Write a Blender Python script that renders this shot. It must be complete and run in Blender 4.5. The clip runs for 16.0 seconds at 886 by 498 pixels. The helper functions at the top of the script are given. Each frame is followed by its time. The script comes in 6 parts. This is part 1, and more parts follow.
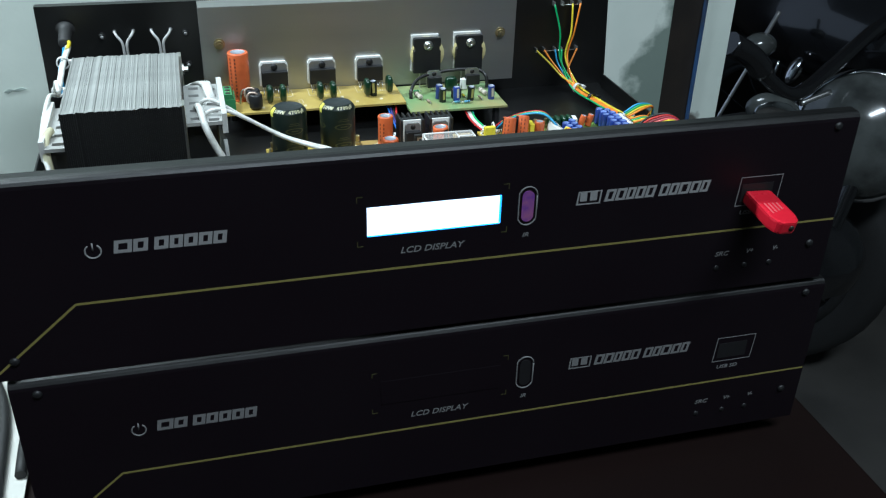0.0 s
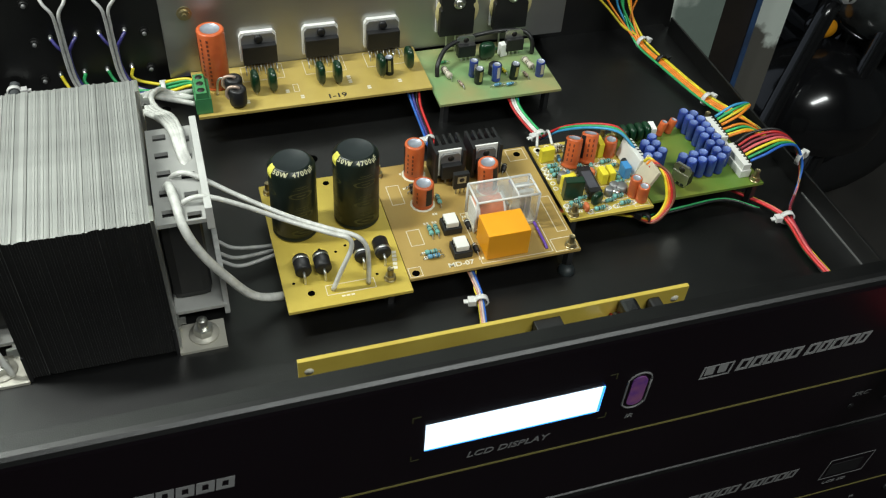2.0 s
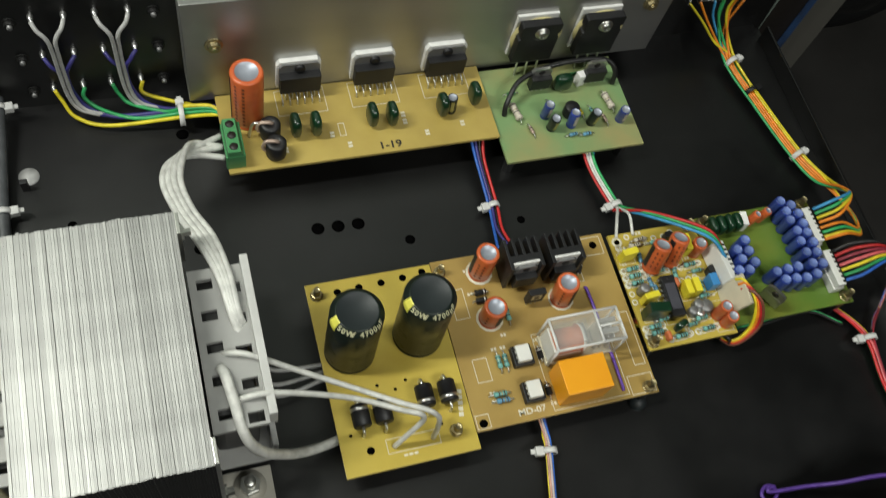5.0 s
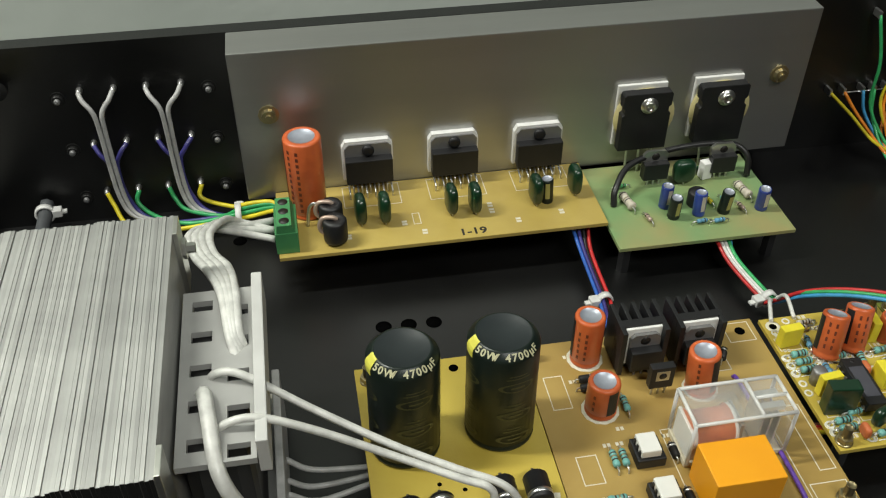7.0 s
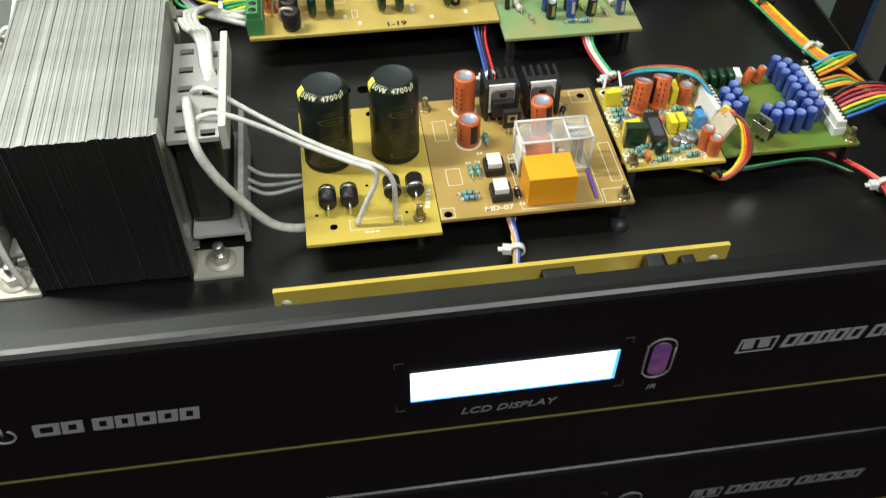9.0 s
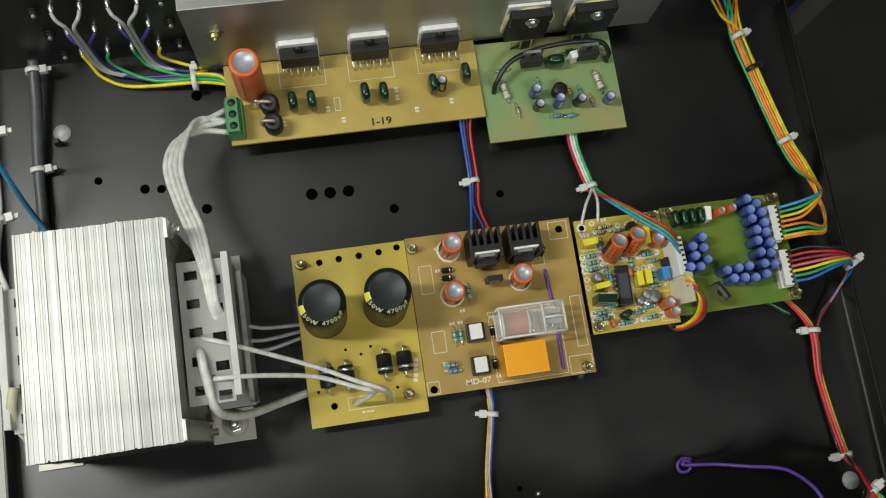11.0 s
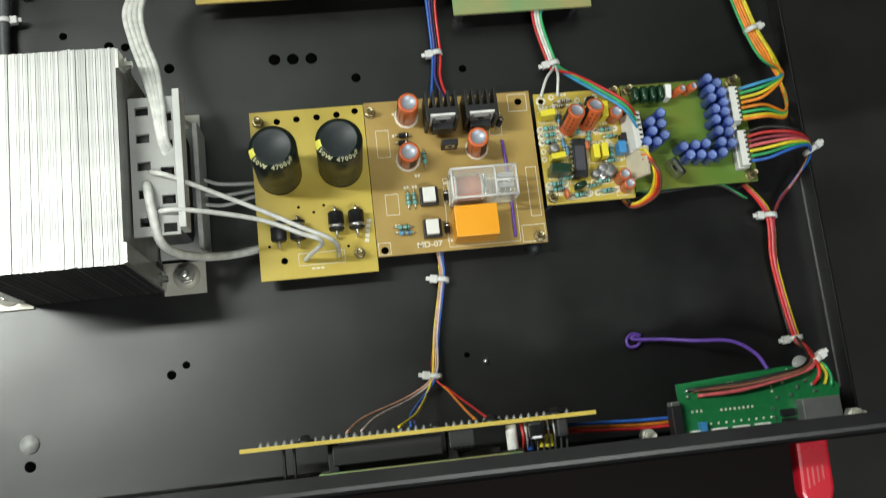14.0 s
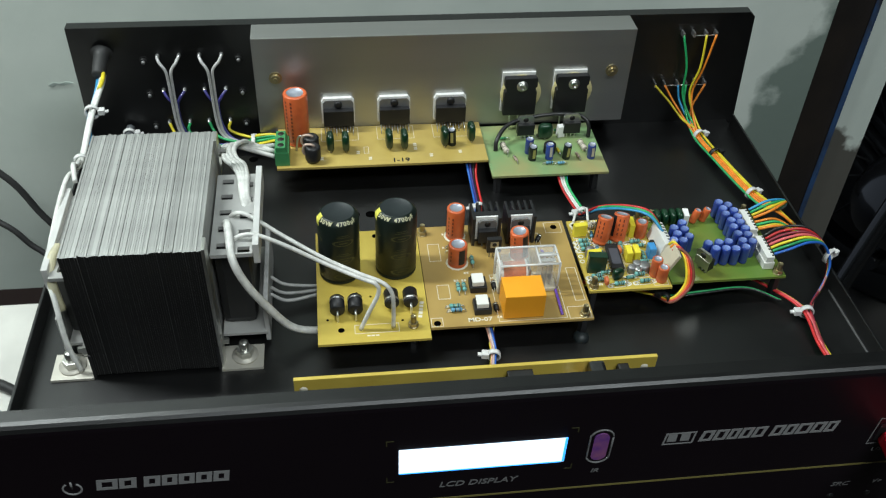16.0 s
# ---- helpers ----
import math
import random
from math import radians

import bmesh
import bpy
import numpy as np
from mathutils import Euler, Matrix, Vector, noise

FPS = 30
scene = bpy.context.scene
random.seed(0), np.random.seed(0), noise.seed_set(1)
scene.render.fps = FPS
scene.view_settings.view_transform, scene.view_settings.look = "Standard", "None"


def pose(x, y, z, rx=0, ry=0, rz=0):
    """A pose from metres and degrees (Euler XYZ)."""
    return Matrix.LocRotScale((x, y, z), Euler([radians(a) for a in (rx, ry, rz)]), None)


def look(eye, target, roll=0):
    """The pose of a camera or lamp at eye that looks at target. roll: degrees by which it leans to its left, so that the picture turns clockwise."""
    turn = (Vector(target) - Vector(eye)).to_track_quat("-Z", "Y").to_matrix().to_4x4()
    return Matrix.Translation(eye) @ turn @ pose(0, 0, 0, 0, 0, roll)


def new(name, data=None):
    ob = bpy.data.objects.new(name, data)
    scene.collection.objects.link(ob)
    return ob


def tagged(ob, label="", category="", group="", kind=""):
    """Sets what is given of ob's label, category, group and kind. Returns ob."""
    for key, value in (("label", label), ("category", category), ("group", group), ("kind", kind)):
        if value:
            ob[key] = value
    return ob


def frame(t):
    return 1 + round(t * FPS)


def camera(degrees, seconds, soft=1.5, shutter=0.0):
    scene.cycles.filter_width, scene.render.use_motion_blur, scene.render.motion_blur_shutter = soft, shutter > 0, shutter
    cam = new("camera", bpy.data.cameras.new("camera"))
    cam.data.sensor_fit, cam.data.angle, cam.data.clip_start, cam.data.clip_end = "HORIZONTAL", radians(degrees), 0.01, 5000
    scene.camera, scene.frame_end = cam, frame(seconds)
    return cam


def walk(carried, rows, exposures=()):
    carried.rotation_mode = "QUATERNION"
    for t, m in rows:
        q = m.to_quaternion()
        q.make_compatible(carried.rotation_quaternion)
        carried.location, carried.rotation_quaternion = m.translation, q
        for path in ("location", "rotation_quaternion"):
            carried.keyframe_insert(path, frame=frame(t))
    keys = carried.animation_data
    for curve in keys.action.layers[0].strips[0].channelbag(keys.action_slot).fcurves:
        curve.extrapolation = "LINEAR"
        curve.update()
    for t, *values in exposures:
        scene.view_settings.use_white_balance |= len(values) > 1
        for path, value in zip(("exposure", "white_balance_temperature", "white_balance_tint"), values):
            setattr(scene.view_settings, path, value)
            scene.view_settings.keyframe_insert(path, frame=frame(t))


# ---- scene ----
cam = camera(51.21, 16.0, soft=1.15, shutter=0.2)
PATH = [
    (0, (-0.0684, -0.3718, 0.2519), (0.0271, -0.0370, 0.0550), 1.77),
    (0.5, (-0.0794, -0.2986, 0.2626), (0.0286, 0.0192, 0.0449), 2.87),
    (1, (-0.0617, -0.2322, 0.2734), (0.0397, 0.0695, 0.0312), 3.60),
    (1.5, (-0.0440, -0.1878, 0.2936), (0.0473, 0.0972, 0.0282), 3.65),
    (2, (-0.0579, -0.1637, 0.3168), (0.0388, 0.1015, 0.0334), 4.59),
    (2.5, (-0.0676, -0.1396, 0.3394), (0.0387, 0.1143, 0.0492), 5.71),
    (3, (-0.0760, -0.1172, 0.3604), (0.0337, 0.1247, 0.0613), 7.14),
    (3.5, (-0.0799, -0.0988, 0.3760), (0.0305, 0.1271, 0.0649), 9.32),
    (4, (-0.0729, -0.0767, 0.3802), (0.0324, 0.1247, 0.0510), 11.58),
    (4.5, (-0.0713, -0.0362, 0.3773), (0.0348, 0.1329, 0.0307), 17.19),
    (5, (-0.0743, 0.0268, 0.3753), (0.0308, 0.1835, 0.0226), 20.95),
    (5.2, (-0.0730, 0.0432, 0.3739), (0.0284, 0.2031, 0.0216), 20.28),
    (7.3, (-0.0364, -0.0372, 0.2321), (0.0161, 0.2709, -0.0175), -0.28),
    (7.5, (-0.0520, -0.0435, 0.2438), (0.0206, 0.2521, -0.0158), 2.41),
    (8, (-0.0366, -0.1061, 0.2552), (0.0302, 0.1957, 0.0013), 1.38),
    (8.5, (-0.0208, -0.1553, 0.2519), (0.0331, 0.1482, -0.0031), 0.70),
    (9, (-0.0139, -0.1573, 0.2894), (0.0270, 0.1079, -0.0072), 0.68),
    (9.5, (-0.0283, -0.0739, 0.3595), (0.0117, 0.1165, 0.0100), 4.09),
    (10, (-0.0327, 0.0410, 0.4070), (0.0175, 0.1634, 0.0296), 14.04),
    (10.2, (-0.0227, 0.0687, 0.4160), (0.0241, 0.1766, 0.0337), 15.25),
    (12.3, (-0.0006, 0.0950, 0.5011), (0.0481, 0.1512, 0.1081), 32.12),
    (12.5, (0.0030, 0.0896, 0.4869), (0.0514, 0.1423, 0.0934), 33.35),
    (13, (0.0082, 0.0747, 0.4553), (0.0519, 0.1215, 0.0604), 33.64),
    (13.5, (0.0071, 0.0488, 0.4448), (0.0464, 0.0860, 0.0485), 37.42),
    (14, (0.0106, 0.0215, 0.4472), (0.0522, 0.0972, 0.0567), 22.93),
    (14.5, (0.0133, -0.0119, 0.4384), (0.0601, 0.1546, 0.0778), 13.36),
    (15, (0.0093, -0.0941, 0.4067), (0.0477, 0.1501, 0.0923), 7.34),
    (15.5, (0.0031, -0.1679, 0.3666), (0.0369, 0.1036, 0.0747), 3.96),
    (16, (-0.0174, -0.2099, 0.3450), (0.0271, 0.0875, 0.0812), 2.64),
]
EXPOSURES = [
    (0, 0.45, 5500, 8), (1, 0.22, 5950, 10), (2, 0.04, 6450, 10), (3.5, -0.14, 6250, 11), (4, -0.16, 6450, 11), (4.5, 0.24, 6600, 12), (5, -0.44, 6700, 12), (7.5, -0.15, 6750, 13),
    (8.5, 0.0, 6700, 13), (9, 0.35, 6650, 12), (10, -0.62, 6700, 13), (12.5, -0.42, 6550, 12), (13.5, -0.17, 6500, 11), (14.5, -0.24, 6500, 11), (15, -0.26, 6350, 10), (15.5, -0.1, 6200, 10), (16, 0.0, 6100, 10),
]
walk(cam, [(t, look(eye, target, roll)) for t, eye, target, roll in PATH], EXPOSURES)

# ---- light: one cool tube on the wall behind the bench, an added front fill, a dim room ----
world = bpy.data.worlds.new("room_light")
world.use_nodes = True
world.node_tree.nodes["Background"].inputs[0].default_value = (0.75, 0.86, 1.0, 1)
world.node_tree.nodes["Background"].inputs[1].default_value = 0.30
scene.world = world


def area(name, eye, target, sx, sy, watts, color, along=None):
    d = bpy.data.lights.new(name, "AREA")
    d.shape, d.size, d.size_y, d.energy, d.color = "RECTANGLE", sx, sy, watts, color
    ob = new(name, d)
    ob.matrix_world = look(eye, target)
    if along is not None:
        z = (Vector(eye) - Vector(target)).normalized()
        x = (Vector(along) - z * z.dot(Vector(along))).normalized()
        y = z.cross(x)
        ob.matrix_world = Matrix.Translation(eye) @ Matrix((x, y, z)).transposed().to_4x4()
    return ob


area("tube_light", (-0.56, 0.27, 0.86), (-0.32, 0.10, 0.0), 0.48, 0.05, 10.2, (0.95, 1.0, 0.93), along=(1, 0, 0))
# Unseen fill lamp added high in front to brighten faces turned from the tube.
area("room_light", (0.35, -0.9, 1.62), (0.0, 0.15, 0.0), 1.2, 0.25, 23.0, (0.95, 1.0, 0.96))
scene.view_settings.exposure = 0.0


# ---- materials ----
def material(name, color, rough=0.5, metal=0.0, other=None, scale=150.0, amount=0.5, bump=0.0, bump_scale=900.0, rand=0.0,
             coat=0.0, stretch=(1, 1, 1), spec=0.5, rough_var=0.08, second=0.0):
    """A surface with two colours mixed by noise at two scales, a fine relief and a roughness that varies."""
    m = bpy.data.materials.new(name)
    m.use_nodes = True
    nt = m.node_tree
    n, l = nt.nodes, nt.links
    b = n["Principled BSDF"]
    b.inputs["Metallic"].default_value = metal
    b.inputs["Coat Weight"].default_value = coat
    b.inputs["Specular IOR Level"].default_value = spec
    tc, mp = n.new("ShaderNodeTexCoord"), n.new("ShaderNodeMapping")
    mp.inputs["Scale"].default_value = stretch
    l.new(tc.outputs["Object"], mp.inputs["Vector"])
    other = other or tuple(c * 0.72 for c in color)
    noise_a = n.new("ShaderNodeTexNoise")
    noise_a.inputs["Scale"].default_value, noise_a.inputs["Detail"].default_value = scale, 6
    l.new(mp.outputs["Vector"], noise_a.inputs["Vector"])
    ramp = n.new("ShaderNodeMapRange")
    ramp.inputs["From Min"].default_value, ramp.inputs["From Max"].default_value = 0.35, 0.68
    ramp.inputs["To Max"].default_value = amount
    l.new(noise_a.outputs["Fac"], ramp.inputs["Value"])
    mix = n.new("ShaderNodeMix")
    mix.data_type = "RGBA"
    mix.inputs["A"].default_value, mix.inputs["B"].default_value = (*color, 1), (*other, 1)
    l.new(ramp.outputs["Result"], mix.inputs["Factor"])
    last = mix.outputs["Result"]
    if rand:
        info, hsv, rng = n.new("ShaderNodeObjectInfo"), n.new("ShaderNodeHueSaturation"), n.new("ShaderNodeMapRange")
        rng.inputs["To Min"].default_value, rng.inputs["To Max"].default_value = 1 - rand, 1 + rand
        l.new(info.outputs["Random"], rng.inputs["Value"])
        l.new(rng.outputs["Result"], hsv.inputs["Value"])
        l.new(last, hsv.inputs["Color"])
        last = hsv.outputs["Color"]
    l.new(last, b.inputs["Base Color"])
    rr = n.new("ShaderNodeMapRange")
    rr.inputs["To Min"].default_value, rr.inputs["To Max"].default_value = max(0.02, rough - rough_var), min(1, rough + rough_var)
    noise_b = n.new("ShaderNodeTexNoise")
    noise_b.inputs["Scale"].default_value, noise_b.inputs["Detail"].default_value = scale * 0.21, 4
    l.new(mp.outputs["Vector"], noise_b.inputs["Vector"])
    l.new(noise_b.outputs["Fac"], rr.inputs["Value"])
    l.new(rr.outputs["Result"], b.inputs["Roughness"])
    if bump:
        noise_c, bp = n.new("ShaderNodeTexNoise"), n.new("ShaderNodeBump")
        noise_c.inputs["Scale"].default_value, noise_c.inputs["Detail"].default_value = bump_scale, 3
        bp.inputs["Strength"].default_value, bp.inputs["Distance"].default_value = bump, 0.0004
        l.new(mp.outputs["Vector"], noise_c.inputs["Vector"])
        l.new(noise_c.outputs["Fac"], bp.inputs["Height"])
        l.new(bp.outputs["Normal"], b.inputs["Normal"])
    return m


def glowing(name, color, strength):
    m = bpy.data.materials.new(name)
    m.use_nodes = True
    b = m.node_tree.nodes["Principled BSDF"]
    b.inputs["Base Color"].default_value = (*color, 1)
    b.inputs["Emission Color"].default_value, b.inputs["Emission Strength"].default_value = (*color, 1), strength
    return m


def clear(name, color, rough, ior=1.3):
    m = bpy.data.materials.new(name)
    m.use_nodes = True
    b = m.node_tree.nodes["Principled BSDF"]
    b.inputs["Base Color"].default_value = (*color, 1)
    b.inputs["Transmission Weight"].default_value, b.inputs["Roughness"].default_value, b.inputs["IOR"].default_value = 1.0, rough, ior
    return m


POWDER = material("black_powder_coat", (0.002, 0.002, 0.0022), 0.36, other=(0.005, 0.005, 0.0048), scale=110, bump=0.15, bump_scale=2500, rough_var=0.12, spec=0.76)
FOLD = material("black_folded_edge", (0.002, 0.002, 0.0022), 0.38, other=(0.006, 0.006, 0.0058), scale=110, bump=0.15, bump_scale=2500, rough_var=0.12, spec=0.5)
PANEL = material("black_front_panel", (0.0065, 0.0042, 0.0062), 0.42, other=(0.0085, 0.006, 0.008), scale=18, bump=0.1, bump_scale=2500, spec=0.22)
ALU = material("brushed_aluminium", (0.43, 0.43, 0.415), 0.42, 0.9, other=(0.34, 0.34, 0.33), scale=60, stretch=(0.08, 1, 1), bump=0.15, bump_scale=900)
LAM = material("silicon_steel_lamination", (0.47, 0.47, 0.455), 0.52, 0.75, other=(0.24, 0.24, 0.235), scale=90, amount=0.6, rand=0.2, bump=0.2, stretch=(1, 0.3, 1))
ZINC = material("zinc_plated_steel", (0.62, 0.62, 0.58), 0.32, 0.95, scale=200, bump=0.1)
FOOT = material("pale_galvanised_steel", (0.52, 0.50, 0.44), 0.5, 0.35, other=(0.45, 0.43, 0.36), scale=120, bump=0.1)
BRASS = material("yellow_zinc_screw", (0.44, 0.37, 0.21), 0.35, 0.9, scale=300)
SOLDER = material("tinned_metal", (0.75, 0.75, 0.74), 0.3, 0.95, scale=500)
PCB_Y = material("yellow_phenolic_board", (0.55, 0.42, 0.075), 0.38, other=(0.45, 0.325, 0.05), scale=45, amount=0.8, bump=0.08)
PCB_T = material("tan_phenolic_board", (0.42, 0.285, 0.085), 0.38, other=(0.32, 0.205, 0.055), scale=40, amount=0.8, bump=0.08)
PCB_A = material("amber_phenolic_board", (0.50, 0.375, 0.10), 0.4, other=(0.38, 0.27, 0.065), scale=38, amount=0.8, bump=0.08)
PCB_O = material("olive_board", (0.11, 0.20, 0.03), 0.35, other=(0.27, 0.21, 0.035), scale=26, amount=0.8)
PCB_P = material("pale_green_board", (0.20, 0.33, 0.14), 0.4, other=(0.38, 0.31, 0.13), scale=35, amount=0.8)
PCB_G = material("green_solder_mask", (0.012, 0.16, 0.05), 0.3, other=(0.02, 0.22, 0.07), scale=300, coat=0.4)
SILK = material("white_silkscreen", (0.74, 0.70, 0.56), 0.6, scale=900)
SILK_W = material("bright_white_silkscreen", (0.82, 0.80, 0.70), 0.6, scale=900)
INK = material("marker_ink", (0.02, 0.018, 0.015), 0.5)
PRINT = material("grey_white_panel_print", (0.27, 0.27, 0.27), 0.55, scale=900)
PRINT_D = material("dim_panel_print", (0.19, 0.19, 0.19), 0.55, scale=900)
GOLD = material("gold_panel_line", (0.23, 0.20, 0.06), 0.45, scale=500)
C_ORANGE = material("orange_capacitor_sleeve", (0.60, 0.125, 0.035), 0.36, other=(0.40, 0.07, 0.02), scale=160, rand=0.15, coat=0.2)
C_BLUE = material("blue_capacitor_sleeve", (0.026, 0.055, 0.28), 0.34, other=(0.018, 0.036, 0.21), scale=250, rand=0.2, coat=0.4)
C_DARK = material("dark_green_capacitor_sleeve", (0.007, 0.013, 0.011), 0.34, other=(0.012, 0.018, 0.012), scale=100, spec=0.38)
C_TOP = material("capacitor_top_metal", (0.42, 0.45, 0.52), 0.42, 0.4, scale=300)
C_BLUET = material("blue_capacitor_top", (0.15, 0.22, 0.52), 0.4, scale=300, rand=0.15)
GREYTAB = material("dull_tinned_tab", (0.30, 0.30, 0.30), 0.5, 0.7, scale=150)
C_TOPD = material("capacitor_vinyl_top", (0.016, 0.022, 0.024), 0.5, scale=150)
C_GOLD = material("faint_gold_print", (0.06, 0.06, 0.022), 0.4, scale=300)
C_STRIPE = material("capacitor_gold_print", (0.42, 0.38, 0.12), 0.5, scale=300)
C_PALE = material("pale_capacitor_lettering", (0.50, 0.48, 0.30), 0.5, scale=300)
# White nylon darkened: the flange's shade is in this colour.
BOBBIN = material("shaded_nylon_bobbin", (0.36, 0.36, 0.345), 0.5, other=(0.27, 0.27, 0.26), scale=90)
BLADE = material("pale_nylon_flange", (0.55, 0.55, 0.53), 0.5, scale=90)
C_INK = material("dark_sleeve_print", (0.16, 0.035, 0.015), 0.5, scale=300)
C_YELSTR = material("capacitor_yellow_mark", (0.75, 0.70, 0.10), 0.5, scale=300)
FILM_G = material("green_film_capacitor", (0.005, 0.032, 0.013), 0.3, other=(0.004, 0.02, 0.009), scale=150, rand=0.2, coat=0.25)
FILM_Y = material("yellow_box_capacitor", (0.80, 0.68, 0.04), 0.4, scale=200)
FILM_B = material("blue_box_trimmer", (0.05, 0.25, 0.55), 0.4, scale=200)
HOLE = material("dark_opening", (0.002, 0.002, 0.002), 1.0, spec=0.0)
DARK_STEEL = material("dark_steel", (0.026, 0.026, 0.025), 0.5, 0.5, other=(0.014, 0.014, 0.014), scale=70, amount=0.8, rand=0.14, bump=0.2, stretch=(1, 1, 0.25))
BLACK = material("black_moulded_plastic", (0.011, 0.011, 0.012), 0.5, scale=200, bump=0.1)
RUBBER = material("black_rubber", (0.02, 0.02, 0.02), 0.6, scale=100)
WHITE = material("white_nylon", (0.74, 0.74, 0.70), 0.45, other=(0.64, 0.64, 0.60), scale=120)
BEIGE = material("beige_plastic", (0.62, 0.56, 0.42), 0.5, scale=120)
PAD = material("white_insulating_pad", (0.88, 0.88, 0.85), 0.6, scale=200)
MICA = material("yellowed_insulating_pad", (0.70, 0.62, 0.30), 0.6, scale=150)
TERM = material("green_terminal_plastic", (0.06, 0.27, 0.10), 0.4, scale=150)
RELAY = material("orange_relay_plastic", (0.86, 0.36, 0.012), 0.42, other=(0.80, 0.31, 0.01), scale=60)
R_BODY = material("teal_resistor", (0.16, 0.42, 0.38), 0.4, scale=300, rand=0.2)
R_BLUE = material("blue_resistor", (0.12, 0.33, 0.50), 0.4, scale=300, rand=0.2)
R_TAN = material("pale_resistor", (0.62, 0.56, 0.46), 0.5, scale=300)
CLEAR = material("clear_polycarbonate", (0.82, 0.81, 0.78), 0.12, scale=60, coat=0.5)
CLEAR.node_tree.nodes["Principled BSDF"].inputs["Alpha"].default_value = 0.12
COPPER = material("copper_wire", (0.55, 0.42, 0.34), 0.45, 0.5)
# Whitish and nearly opaque: bright edges of clear plastic put into the colour.
EDGE_C = material("clear_edge_glint", (0.85, 0.85, 0.83), 0.2, scale=60)
EDGE_C.node_tree.nodes["Principled BSDF"].inputs["Alpha"].default_value = 0.75
FROST = material("frosted_plastic", (0.30, 0.32, 0.30), 0.4, scale=120)
FROST.node_tree.nodes["Principled BSDF"].inputs["Alpha"].default_value = 0.14
COIL = material("orange_coil_tape", (0.58, 0.15, 0.05), 0.5)
TAPE = material("black_winding_tape", (0.013, 0.013, 0.013), 0.4, scale=80)
LCD_M = glowing("lit_lcd", (0.72, 0.86, 1.0), 1.25)
LCD_E = glowing("lit_lcd_edge", (0.05, 0.35, 1.0), 1.5)
IRWIN = material("violet_ir_window", (0.15, 0.05, 0.28), 0.12, other=(0.42, 0.15, 0.20), scale=180, coat=0.8)
RED = material("red_usb_plastic", (0.62, 0.012, 0.03), 0.28, other=(0.5, 0.01, 0.02), scale=120, coat=0.4)
WIRE = {}
for key, c in dict(white=(0.72, 0.72, 0.68), grey=(0.45, 0.45, 0.44), red=(0.62, 0.03, 0.03), pink=(0.72, 0.13, 0.14), orange=(0.80, 0.24, 0.02), yellow=(0.80, 0.66, 0.03),
                   green=(0.03, 0.38, 0.12), blue=(0.03, 0.14, 0.55), sky=(0.05, 0.32, 0.60), brown=(0.20, 0.07, 0.04), black=(0.015, 0.015, 0.015), purple=(0.16, 0.07, 0.45), slate=(0.075, 0.08, 0.085),
                   maroon=(0.28, 0.03, 0.05), peach=(0.62, 0.33, 0.24), navy=(0.045, 0.04, 0.20), pale=(0.60, 0.50, 0.50), cream=(0.66, 0.62, 0.42)).items():
    WIRE[key] = material(key + "_wire_insulation", c, 0.42, scale=260, coat=0.1, rand=0.12, other=tuple(v * 0.62 for v in c), amount=0.7, bump=0.15)
TIE = material("translucent_nylon_tie", (0.70, 0.70, 0.68), 0.4, scale=200)
WALL = material("distempered_wall", (0.64, 0.69, 0.63), 0.85, other=(0.52, 0.58, 0.525), scale=9, amount=0.8, bump=0.5, bump_scale=120)
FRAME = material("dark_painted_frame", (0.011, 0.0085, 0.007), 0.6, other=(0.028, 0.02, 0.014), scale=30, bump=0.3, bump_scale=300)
BLUE_P = material("flaking_blue_paint", (0.02, 0.06, 0.16), 0.7, other=(0.016, 0.015, 0.014), scale=38, amount=0.9)
BENCH = material("dark_red_bench_top", (0.010, 0.0052, 0.0046), 0.5, other=(0.006, 0.0042, 0.004), scale=20, stretch=(0.2, 1, 1), bump=0.1, spec=0.1)
GLOSS = material("glossy_black_bodywork", (0.010, 0.010, 0.011), 0.2, scale=30, coat=0.6, rough_var=0.1)
CHROME = material("chrome", (0.75, 0.76, 0.78), 0.12, 1.0, scale=50, rough_var=0.05)
CONCRETE = material("dark_cement_floor", (0.065, 0.061, 0.055), 0.75, other=(0.036, 0.034, 0.031), scale=6, amount=0.9, bump=0.4, bump_scale=80)
PAPER = material("white_paper", (0.64, 0.63, 0.58), 0.7, scale=30)


